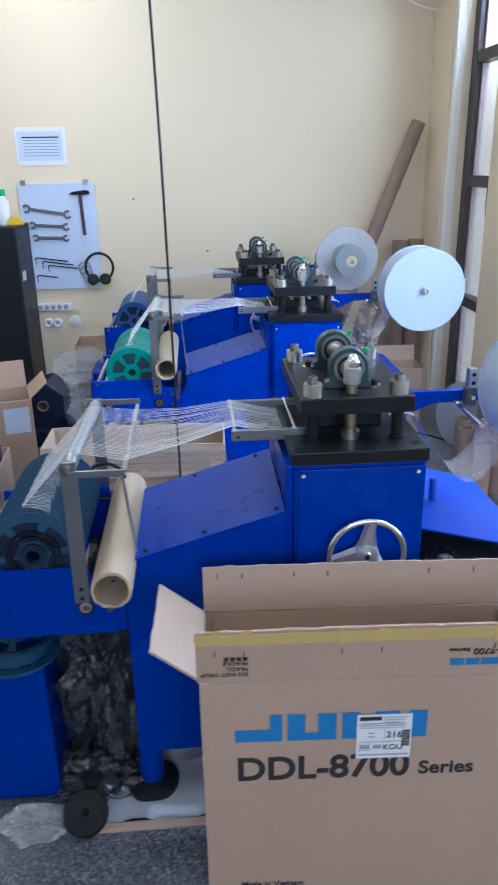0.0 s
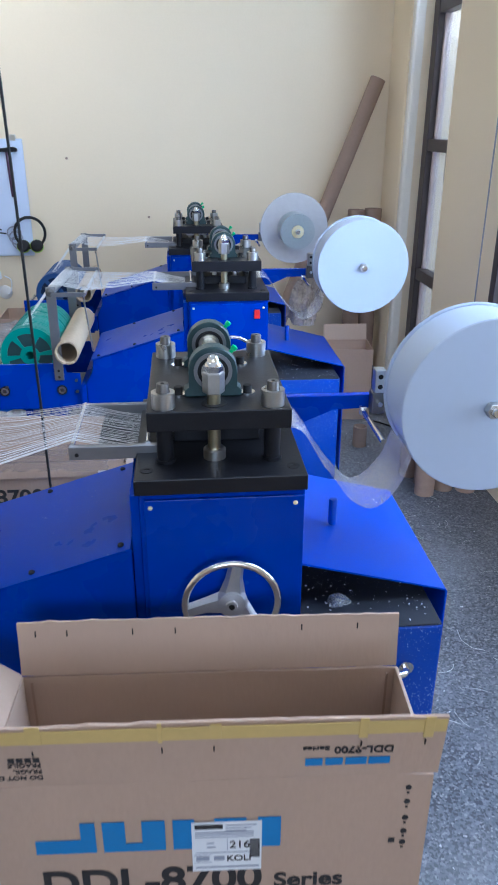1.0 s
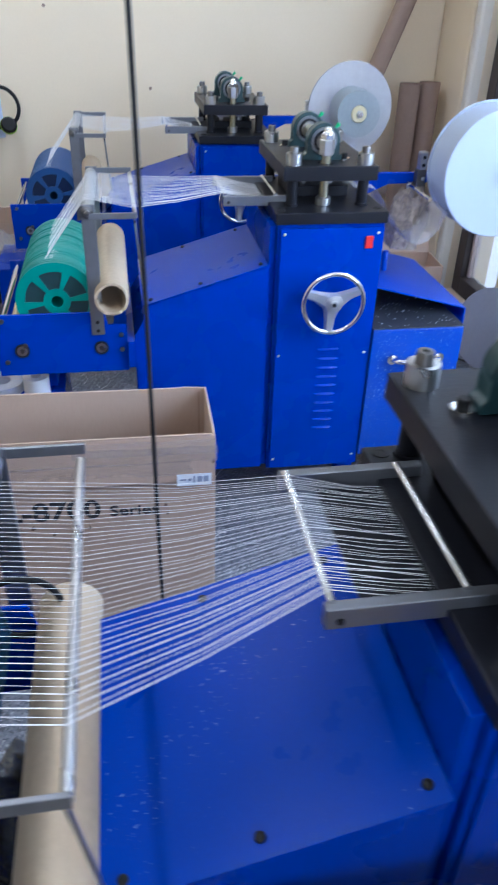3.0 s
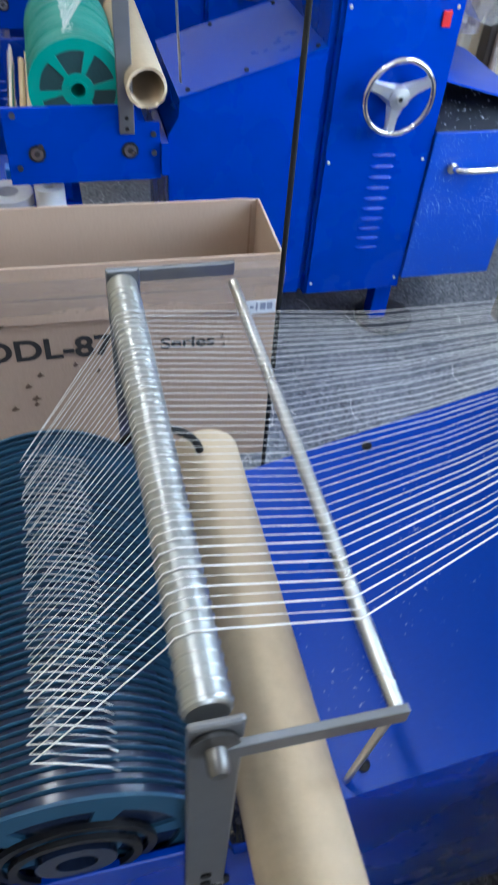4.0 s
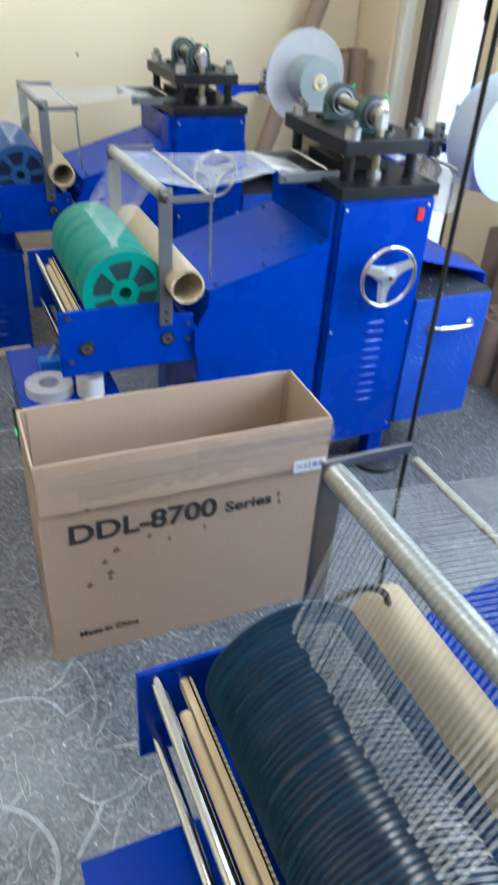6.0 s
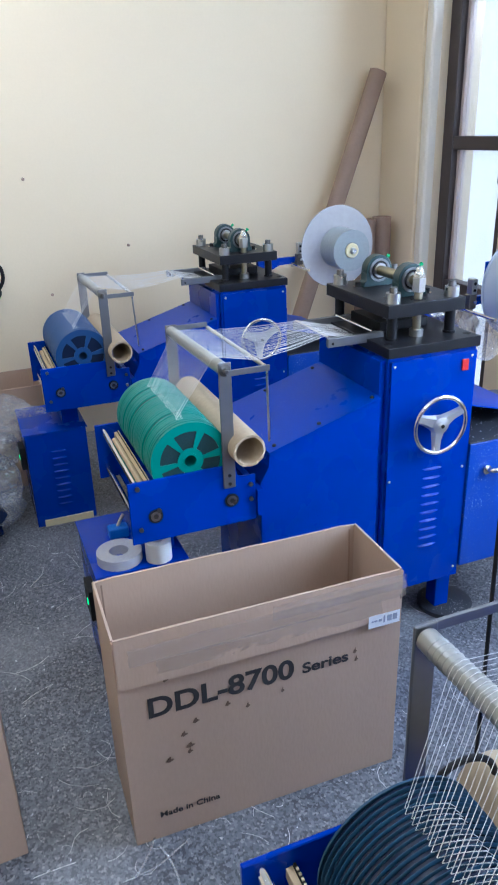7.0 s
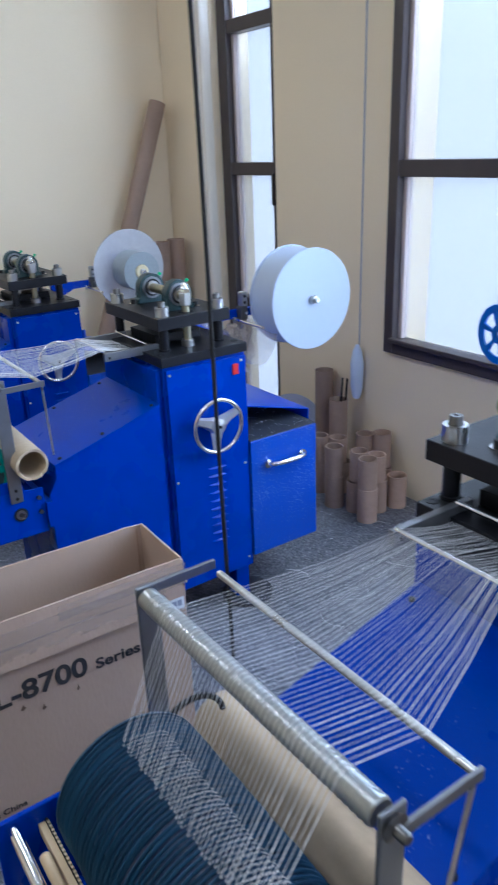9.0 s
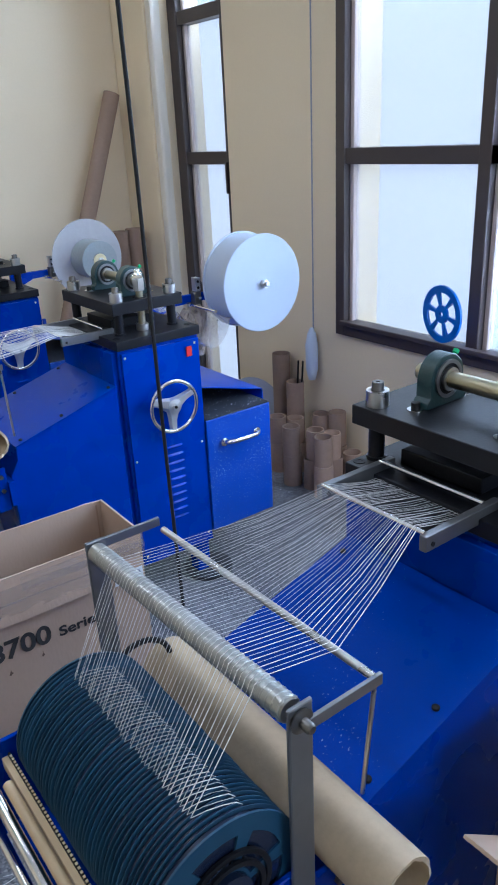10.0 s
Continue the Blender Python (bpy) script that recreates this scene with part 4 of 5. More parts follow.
# near carton: flaps up
c1 = carton(pose(0.502, 1.905, 0, 0, 0, -2.5), 0.682, 0.245, 0.668, "open brown carton with raised flaps and blue and black print")
ff = flap(c1, 0.690, 0.126, pose(-0.003, -0.001, 0.670, 7, 0, 0), KRAFT, name="front_flap")
rf = flap(c1, 0.676, 0.105, pose(0.003, 0.240, 0.670, -7, 0, 0), KRAFT_IN, name="rear_flap")
flap(c1, 0.235, 0.12, pose(0.001, 0.240, 0.668, 52, 0, -90), KRAFT_IN, name="side_flap")
part("tape", box(-0.002, 0.688, -0.0012, -0.0002, 0.096, 0.1225), TAPE_YELLOW, ff, "torn yellow packing tape")
rnd = random.Random(5)
for k, x in enumerate((0.03, 0.085, 0.27, 0.345, 0.56, 0.655)):
    b = box(x, x + rnd.uniform(0.006, 0.022), -0.0022, -0.0013, 0.085 + rnd.uniform(0, 0.015), 0.128 + rnd.uniform(0, 0.006), 0.0006)
    part("torn_tape", b, TAPE_YELLOW, ff)
    # thin black bar stands in for the dark of a punched slit
    part("staple", box(x + 0.004, x + 0.006, -0.0026, -0.0022, 0.070, 0.082), RUBBER, ff)
for x in (0.03, 0.085, 0.20, 0.275, 0.50, 0.60):
    # slits in the rear flap, their dark drawn as black bars
    part("staple", box(x, x + 0.0022, -0.0012, -0.0002, 0.078, 0.090), RUBBER, rf)
# print on the raised flap reads upside down
for k, (w_, s_) in enumerate((("DO NOT DROP", 0.013), ("FRAGIL", 0.013), ("FRAGILE", 0.013))):
    letters(w_, s_, flipped(0.098, -0.0006, 0.026 + 0.014 * k), INK, ff, bold=0.0002)
for k in range(4):
    bar(ff, 0.052 + 0.012 * k, 0.061 + 0.012 * k, 0.057, 0.066, -0.0006, INK)
letters("DDL-8700", 0.021, flipped(0.615, -0.0006, 0.068), INK, ff, width=0.088, bold=0.0005)
letters("Series", 0.012, flipped(0.52, -0.0006, 0.070), INK, ff, width=0.04, bold=0.0003)
for x0, x1 in ((0.485, 0.511), (0.515, 0.541), (0.545, 0.577), (0.580, 0.612)):
    bar(ff, x0, x1, 0.028, 0.044, -0.0006, INK_BLUE, "logo_bar")
# print on the front
Y = -0.0004
for x0, x1, z0, z1 in ((0.066, 0.160, 0.502, 0.528), (0.137, 0.160, 0.528, 0.560), (0.171, 0.206, 0.502, 0.560), (0.206, 0.232, 0.502, 0.518), (0.232, 0.268, 0.502, 0.560), (0.280, 0.314, 0.502, 0.560), (0.314, 0.345, 0.520, 0.545), (0.345, 0.395, 0.502, 0.560), (0.413, 0.449, 0.502, 0.560)):
    bar(c1, x0, x1, 0.523 + (z0 - 0.502) * 1.12, 0.523 + (z1 - 0.502) * 1.12, Y, INK_BLUE, "logo_bar")
letters("DDL-8700", 0.082, face(0.070, Y, 0.424), INK, c1, width=0.350, bold=0.0020)
letters("Series", 0.046, face(0.440, Y, 0.426), INK, c1, width=0.113, bold=0.0011)
letters("Made in Vietnam", 0.022, face(0.072, Y, 0.118), INK, c1, width=0.135, bold=0.0004)
lb = part("shipping_label", box(0.303, 0.413, Y - 0.0018, Y - 0.0010, 0.478, 0.588), PAPER, c1, "white shipping label")
lb.location = (0.006, 0, -0.006)
Z = Y - 0.0019
bar(lb, 0.308, 0.352, 0.574, 0.583, Z, INK)
for k in range(3):
    bar(lb, 0.356 + 0.0, 0.405 - 0.008 * k, 0.580 - 0.006 * k, 0.5815 - 0.006 * k, Z, GREY_INK)
for z in (0.565, 0.560):
    bar(lb, 0.308, 0.400, z, z + 0.002, Z, GREY_INK)
letters("216", 0.022, face(0.362, Z, 0.530), INK, lb, bold=0.0003)
letters("KOLI", 0.018, face(0.357, Z, 0.500), INK, lb, bold=0.0003)
for a in ((0.326, 0.338, 0.541, 0.543), (0.326, 0.340, 0.532, 0.534), (0.309, 0.330, 0.503, 0.512), (0.337, 0.354, 0.503, 0.512), (0.308, 0.409, 0.486, 0.4885), (0.308, 0.400, 0.555, 0.556), (0.308, 0.400, 0.520, 0.521), (0.358, 0.359, 0.524, 0.553), (0.306, 0.333, 0.499, 0.4995), (0.306, 0.333, 0.515, 0.5155)):
    bar(lb, *a, Z, GREY_INK)
for k in range(10):
    bar(lb, 0.394, 0.410, 0.508 + 0.0042 * k, 0.5105 + 0.0042 * k, Z, INK)
# handling marks
for k, z in enumerate((0.640, 0.610, 0.575, 0.545, 0.520)):
    part("handling_mark", rod((0.645, Y, z), (0.645, Y - 0.0008, z), 0.0055, 5 + k), INK, c1)
    bar(c1, 0.643, 0.647, z - 0.013, z - 0.009, Y, INK)
bar(c1, 0.622, 0.632, 0.520, 0.530, Y, INK)

# middle carton: flaps folded down outside, clear tape
c2 = carton(pose(-0.086, 3.368, 0, 0, 0, -1.2), 0.700, 0.245, 0.605, "open brown carton with black print and clear tape")
f2 = flap(c2, 0.688, 0.128, pose(0.0035, -0.0015, 0.607, 177.5, 0, 0) @ pose(0, -0.005, 0), KRAFT, t=0.005, name="front_flap")
def wrinkled_tape(parent, x0, x1, z0, z1, y, seed, label=""):
    """A strip of film with creases and ragged ends."""
    bm = bmesh.new()
    nx, nz = 70, 6
    rows = [[], []]
    for i in range(nx + 1):
        for k in range(nz + 1):
            u, v = i / nx, k / nz
            p = Vector((u * 16, v * 2.5, seed))
            d = 0.0030 * max(0, noise.noise(p)) + 0.0018 * abs(noise.noise(p * 2.7)) + 0.0006
            x = x0 + (x1 - x0) * u + (0.008 * noise.noise(Vector((v * 5, seed, 2))) if i in (0, nx) else 0)
            z = z0 + (z1 - z0) * v + 0.004 * noise.noise(Vector((u * 4, seed, v * 0.5)))
            rows[0].append(bm.verts.new((x, y - d, z)))
            rows[1].append(bm.verts.new((x, y - d + 0.0004, z)))
    at = lambda i, k: i * (nz + 1) + k
    for r in rows:
        for i in range(nx):
            for k in range(nz):
                bm.faces.new((r[at(i, k)], r[at(i + 1, k)], r[at(i + 1, k + 1)], r[at(i, k + 1)]))
    return part("clear_tape", bm, TAPE_CLEAR, parent, label, smooth=12)


wrinkled_tape(c2, 0.03, 0.705, 0.535, 0.580, -0.0080, 3.0, "strip of wrinkled clear packing tape")
wrinkled_tape(c2, 0.09, 0.640, 0.500, 0.538, -0.0078, 8.0, "strip of wrinkled clear packing tape")
wrinkled_tape(c2, 0.36, 0.700, 0.560, 0.600, -0.0100, 5.0, "strip of wrinkled clear packing tape")
letters("DDL-8700", 0.076, face(0.062, Y, 0.378), INK, c2, width=0.352, bold=0.0019)
letters("Series", 0.042, face(0.436, Y, 0.380), INK, c2, width=0.122, bold=0.0010)
letters("Made in China", 0.024, face(0.064, Y, 0.068), INK, c2, width=0.150, bold=0.0004)
lb = part("paper_label", box(0.605, 0.690, -0.0105, -0.0099, 0.465, 0.500), PAPER, c2, "small white paper label with handwriting")
for a in ((0.612, 0.628, 0.482, 0.486), (0.632, 0.640, 0.480, 0.487), (0.645, 0.649, 0.474, 0.494), (0.655, 0.667, 0.476, 0.493), (0.670, 0.682, 0.476, 0.493)):
    bar(lb, *a, -0.0106, GREY_INK)
for x, z, w_ in ((0.13, 0.30, 0.012), (0.14, 0.262, 0.016), (0.09, 0.235, 0.014), (0.142, 0.245, 0.010), (0.24, 0.352, 0.010), (0.16, 0.33, 0.012), (0.29, 0.33, 0.008), (0.38, 0.345, 0.006), (0.57, 0.40, 0.008), (0.575, 0.375, 0.007), (0.10, 0.47, 0.010), (0.645, 0.53, 0.007), (0.69, 0.525, 0.008)):
    part("tear", prism([(x, z), (x + w_ * 0.5, z - 0.003), (x + w_ * 1.4, z + 0.003), (x + w_ * 0.9, z + 0.006), (x + w_ * 0.8, z + 0.013), (x + 0.003, z + 0.006)], Y - 0.0014, Y), TORN, c2, "torn spot in the cardboard")

# side carton with film rolls
c3 = empty("carton", pose(-0.93, 3.42, 0, 0, 0, 3), "open brown carton holding film rolls in plastic", "carton")
for nm, a in (("front_panel", (0, 0.60, 0, 0.006, 0.006, 0.40)), ("rear_panel", (0, 0.60, 0.494, 0.50, 0.006, 0.40)), ("side_panel", (0, 0.006, 0.0065, 0.4935, 0.006, 0.40)), ("side_panel", (0.594, 0.60, 0.0065, 0.4935, 0.006, 0.40)), ("bottom_panel", (0.001, 0.599, 0.001, 0.499, 0, 0.0055))):
    part(nm, box(*a, 0.001), KRAFT, c3)
pr = empty("film_roll", pose(-0.60, 3.66, 0.0056), "pink plastic film roll in the carton", "roll")
part("roll_body", rod((0, 0, 0), (0, 0, 0.52), 0.11, 32, bevel=0.01), PINK, pr, smooth=40)
pr = empty("film_roll", pose(-0.43, 3.80, 0.0056), "dark purple film roll in the carton", "roll")
part("roll_body", rod((0, 0, 0), (0, 0, 0.46), 0.075, 32, bevel=0.008), PURPLE, pr, smooth=40)

# cartons by the far wall
c4 = empty("carton", pose(-0.665, 4.44, 0, 0, 0, 16), "open brown carton with a blue label and bent flaps", "carton")
for nm, a in (("front_panel", (0, 0.31, 0, 0.006, 0.006, 0.45)), ("rear_panel", (0, 0.31, 0.254, 0.26, 0.006, 0.45)), ("side_panel", (0, 0.006, 0.0065, 0.2535, 0.006, 0.45)), ("side_panel", (0.304, 0.31, 0.0065, 0.2535, 0.006, 0.45)), ("bottom_panel", (0.001, 0.309, 0.001, 0.259, 0, 0.0055))):
    part(nm, box(*a, 0.001), KRAFT, c4)
flap(c4, 0.25, 0.12, pose(0.309, 0.005, 0.452, 50, 0, 90), KRAFT, name="side_flap")
flap(c4, 0.30, 0.15, pose(0.005, 0.255, 0.452, -22, 0, 0), KRAFT, name="rear_flap")
part("blue_label", box(0.3102, 0.3110, 0.04, 0.18, 0.27, 0.41), PAPER_BLUE, c4, "pale blue printed label")
part("blue_label", box(0.16, 0.29, -0.0010, -0.0002, 0.27, 0.41), PAPER_BLUE, c4, "pale blue printed label")
c5 = empty("carton", pose(-0.28, 5.50, 0, 0, 0, 2), "small brown carton beside the blue cabinet", "carton")
for nm, a in (("front_panel", (0, 0.30, 0, 0.005, 0.005, 0.50)), ("rear_panel", (0, 0.30, 0.295, 0.30, 0.005, 0.50)), ("side_panel", (0, 0.005, 0.0055, 0.2945, 0.005, 0.50)), ("side_panel", (0.295, 0.30, 0.0055, 0.2945, 0.005, 0.50)), ("bottom_panel", (0.001, 0.299, 0.001, 0.299, 0, 0.0045))):
    part(nm, box(*a, 0.001), KRAFT, c5)
c6 = empty("carton", pose(1.62, 4.98, 0, 0, 0, -4), "plain brown carton beside the machine hood", "carton")
for nm, a in (("front_panel", (0, 0.26, 0, 0.005, 0.005, 0.42)), ("rear_panel", (0, 0.26, 0.215, 0.22, 0.005, 0.42)), ("side_panel", (0, 0.005, 0.0055, 0.2145, 0.005, 0.42)), ("side_panel", (0.255, 0.26, 0.0055, 0.2145, 0.005, 0.42)), ("bottom_panel", (0.001, 0.259, 0.001, 0.219, 0, 0.0045))):
    part(nm, box(*a, 0.001), KRAFT, c6)
flap(c6, 0.25, 0.09, pose(0.005, 0.215, 0.421, -20, 0, 0), name="rear_flap")

# rolls and bags by the left
tagged(clump("refuse_bag", (-0.42, 5.06, 0.09), (0.17, 0.16, 0.105), NAVY, seed=4, rough=0.25), "dark blue plastic refuse bag on the floor", "bag")
nr = empty("film_roll", pose(-0.40, 4.93, 0.155), "large navy wrapped film roll with a paper core", "roll")
part("roll_body", pipe((0, 0, 0.125), (0, 0.26, 0.125), 0.135, 0.034, 7), NAVY, nr)
part("core", pipe((0, -0.004, 0.125), (0, 0.264, 0.125), 0.0335, 0.026, 28), CORE_DARK, nr, smooth=40)
tagged(clump("plastic_bag", (-0.20, 5.34, 0.40), (0.20, 0.10, 0.10), BAG, seed=3), "crumpled clear plastic bag on the carton", "bag")
tagged(clump("plastic_bag", (-0.31, 5.22, 0.13), (0.17, 0.16, 0.15), BAG, seed=5), "stuffed whitish plastic bag on the floor", "bag")
tagged(clump("plastic_bag", (-0.30, 5.26, 0.30), (0.15, 0.13, 0.08), BAG, seed=6), "whitish plastic bag lying on another bag", "bag")
# dark-coloured heaps supply the shade beneath the near machine
tagged(clump("plastic_bag", (0.20, 2.62, 0.17), (0.15, 0.16, 0.20), WRAP_SHADED, seed=7, rough=0.5, subdiv=5), "heap of crinkled clear plastic under the machine", "bag")
tagged(clump("plastic_bag", (0.05, 2.20, 0.025), (0.075, 0.045, 0.03), FILM, seed=8, rough=0.6, subdiv=4), "crumpled clear plastic bag on the floor", "bag")
tagged(clump("plastic_bag", (0.42, 2.72, 0.12), (0.14, 0.10, 0.14), WRAP_SHADED, seed=9, rough=0.5), "crinkled clear plastic sheet on the floor", "bag")
tagged(clump("plastic_bag", (1.13, 2.34, 0.655), (0.022, 0.020, 0.012), BAG, seed=11, rough=0.5, subdiv=2), "small scrap of clear plastic on the drawer", "scrap")
tagged(clump("plastic_bag", (0.235, 2.455, 0.275), (0.125, 0.085, 0.31), WRAP_SHADED, seed=14, rough=0.6, subdiv=5), "tall heap of shiny crinkled clear plastic beside the cabinet", "bag")
tagged(clump("plastic_bag", (0.20, 2.33, 0.045), (0.10, 0.07, 0.05), WRAP_SHADED, seed=16, rough=0.6, subdiv=4), "shiny clear plastic wrap on the floor", "bag")
# black reel leaning at the cabinet, paper under the foot
rl = empty("black_reel", pose(0.188, 2.200, 0.042, 34, 0, 0), "small black plastic reel leaning on clutter beside the cabinet", "reel")
part("reel_disc", lathe([(0.010, -0.01), (0.054, -0.012), (0.057, -0.008), (0.057, 0.008), (0.054, 0.012), (0.010, 0.01)], None, 40, closed=True), RUBBER, rl, smooth=40)
bm = bmesh.new()
bmesh.ops.create_grid(bm, x_segments=30, y_segments=24, size=1)
for v in bm.verts:
    q = v.co.copy()
    v.co = Vector((0.37 + 0.165 * q.x + 0.012 * noise.noise(q * 2.1), 2.325 + 0.125 * q.y + 0.012 * noise.noise(q * 1.7 + Vector((4, 0, 0))), 0.003 + 0.022 * max(0, noise.noise(q * 2.3 + Vector((9, 1, 0)))) * max(abs(q.x), abs(q.y))))
tagged(part("paper_sheet", bm, PAPER_SHADED, smooth=20), "creased white paper sheet under the machine foot", "paper")
tagged(part("cardboard_sheet", box(0.19, 0.50, 2.17, 2.195, 0.0005, 0.010, 0.002), KRAFT), "strip of cardboard on the floor", "cardboard")
for k, pts in enumerate((((0.16, 2.60, 0.55), (0.20, 2.5, 0.35), (0.27, 2.42, 0.25), (0.21, 2.36, 0.05)), ((0.30, 2.60, 0.40), (0.26, 2.50, 0.30), (0.18, 2.42, 0.12), (0.16, 2.35, 0.01)))):
    tagged(part("machine_cable", strand(bezier(pts, 8), 0.006, 8), RUBBER, smooth=60), "black machine cable hanging under the machine", "cable")
# tape rolls on the middle cabinet
for x, y, s, mat in ((0.040, 3.918, 0.86, REEL_GREY), (0.146, 3.880, 0.5, PAPER)):
    t_ = empty("tape_roll", pose(x, y, 0.4565), "roll of translucent tape on the blue cabinet", "tape", "tape rolls")
    part("tape_ring", pipe((0, 0, 0), (0, 0, 0.03 if s > 0.6 else 0.06), 0.075 * s, 0.032 * s, 40), mat, t_, smooth=40)
tl = empty("blue_clamp", pose(0.065, 4.05, 0.4565), "small blue clamp lying on the cabinet", "clamp")
part("clamp_body", box(-0.03, 0.03, -0.02, 0.02, 0, 0.035, 0.005), SKYBLUE, tl)
part("clamp_screw", rod((0.0, 0, 0.034), (0.02, 0, 0.07), 0.005, 10), STEEL, tl, smooth=40)
# dark reel under the near unwinder
rl = empty("dark_reel", pose(0.035, 2.345, 0.457), "dark teal plastic reel lying on the blue cabinet", "reel")
for z in (0.0, 0.052):
    o = part("reel_flange", spoked(0.108, 0.085, 0.04, 0.015, 5, 0.008), TEAL, rl, smooth=35)
    o.matrix_basis = pose(0, 0, z, 90, 0, 0) @ pose(0, -0.008, 0)
part("reel_barrel", pipe((0, 0, 0.008), (0, 0, 0.052), 0.09, 0.084, 40), TEAL, rl, smooth=40)

# ---- paper cores by the window wall ----
def core(x, y, z, r, h, tilt=0, label="brown paper core standing with others by the wall"):
    e = empty("paper_core", pose(x, y, z, 0, tilt, 0), label, "core", "paper cores")
    part("core_wall", pipe((0, 0, 0), (0, 0, h), r, r - 0.006, 26), CORE_DARK, e, smooth=40)
    return e


rnd = random.Random(11)
spots = [(1.90, 4.235), (1.945, 4.135), (1.915, 4.03), (2.02, 4.075), (2.14, 4.17), (1.955, 4.40), (2.03, 4.335), (2.10, 4.27), (2.04, 4.18), (2.12, 4.05)]
for k, (x, y) in enumerate(spots):
    core(x, y, 0.0, 0.045, (0.155, 0.150, 0.160)[k % 3])
for k, h in ((0, 0.155), (1, 0.155), (2, 0.150), (3, 0.135), (4, 0.185), (5, 0.145), (6, 0.135), (7, 0.165)):
    x, y = spots[k]
    core(x + rnd.uniform(-0.016, 0.016), y + rnd.uniform(-0.016, 0.016), (0.1555, 0.1505, 0.1605)[k % 3], 0.0425, h * 0.92, label="brown paper core stacked on another by the wall")
core(2.15, 4.605, 0.0, 0.046, 0.53, label="taller brown paper core standing by the wall")
core(2.115, 4.455, 0.0, 0.045, 0.42, label="reddish brown paper core standing by the wall")
for dx, dy in ((0.016, -0.01), (0.006, 0.012)):
    tagged(part("stick", rod((2.105 + dx, 4.455 + dy, 0.006), (2.140 + dx, 4.450 + dy, 0.52), 0.005, 8), RUBBER, smooth=40), "thin dark stick standing in a paper core", "stick")
core(1.74, 4.60, 0.0, 0.036, 0.11, label="single short brown paper core on the floor")
pl = empty("plastic_disc", pose(2.02, 4.74, 0.002, 0, 12, 25), "large grey plastic disc leaning by the wall", "disc")
part("disc_plate", rod((0, 0, 0.19), (0.004, 0, 0.19), 0.19, 48), GREY_INK, pl, smooth=30)
# long tubes and plank in the corner
for x, y, h in ((1.945, 5.86, 1.08), (2.06, 5.88, 1.085)):
    e = empty("long_paper_tube", pose(x, y, 0), "tall brown paper tube standing in the corner", "tube", "tall paper tubes")
    part("tube_wall", pipe((0, 0, 0), (0, 0, h), 0.054, 0.046, 32), CORE_DARK, e, smooth=40)
pk = empty("leaning_paper_tube", pose(1.335, 5.875, 0.02), "long brown paper tube leaning into the corner", "tube")
part("tube_wall", pipe((0, 0, 0), (0.722, 0.095, 1.815), 0.047, 0.041, 32), CORE_DARK, pk, smooth=40)


# blue spool wheel on the sill
sw = empty("empty_reel", pose(2.165, 3.598, 0.886, 0, 0, 0) @ pose(0, 0, 0, 0, -4, 78), "bright blue empty plastic reel standing on the window sill", "spool")
part("wheel_disc", spoked(0.114, 0.086, 0.036, 0.010, 6, 0.010), SKYBLUE, sw, smooth=35)
structure("window_board", box(RX - 0.065, RX - 0.031, WY0, WY1 - 0.06, 0.748, 0.768, 0.004), FRAME, "dark brown window board", "sill")

# cord and brush on the window wall
cb = empty("hanging_brush", pose(RX - 0.022, 4.405, 0.0), "bluish grey brush hanging on a thin cord", "brush")
part("cord", rod((0, 0, 0.66), (0, -0.01, 2.9), 0.0035, 8), GREY_INK, cb, "thin grey cord")
part("brush_body", lathe([(0, 0.42), (0.018, 0.425), (0.030, 0.48), (0.032, 0.60), (0.022, 0.66), (0.008, 0.69), (0, 0.69)], pose(-0.012, 0, 0), 18), PAPER_BLUE, cb, smooth=50)
# black power cable from the ceiling
line = bezier([(0.415, 2.87, TOP), (0.432, 2.872, 2.4), (0.447, 2.876, 1.7), (0.452, 2.878, 1.1), (0.455, 2.87, 0.6), (0.46, 2.87, 0.2), (0.52, 2.9, 0.008), (0.70, 3.0, 0.008)], 12)
tagged(part("power_cable", strand(line, 0.0036, 8), RUBBER, smooth=60), "black power cable hanging from the ceiling", "cable")
line = bezier([(1.3, 6.05, 2.95), (1.75, 5.7, 2.62), (2.21, 5.60, 2.56)], 12)
tagged(part("wall_wire", strand(line, 0.004, 6), GREY_INK, smooth=60), "thin grey wire sagging under the ceiling", "wire")
line = bezier([(1.72, 5.1, 0.006), (1.92, 4.9, 0.006), (2.05, 4.78, 0.006), (2.19, 4.9, 0.006)], 10)
tagged(part("floor_cable", strand(line, 0.005, 8), RUBBER, smooth=60), "black cable lying on the floor", "cable")

# ---- far wall: tool board, notice, sockets ----
tb = empty("tool_board", pose(-0.03, FY, 0), "pale blue tool board hung on the wall", "board")
part("panel", box(-0.615, -0.105, -0.022, -0.004, 0.785, 1.492, 0.003), PAPER_BLUE, tb)
for x in (-0.575, -0.16):
    part("clip", box(x - 0.018, x + 0.018, -0.026, -0.002, 1.480, 1.515, 0.002), STEEL, tb)
    part("bracket", box(x - 0.03, x + 0.03, -0.0045, -0.0005, 1.3, 1.46), STEEL, tb)


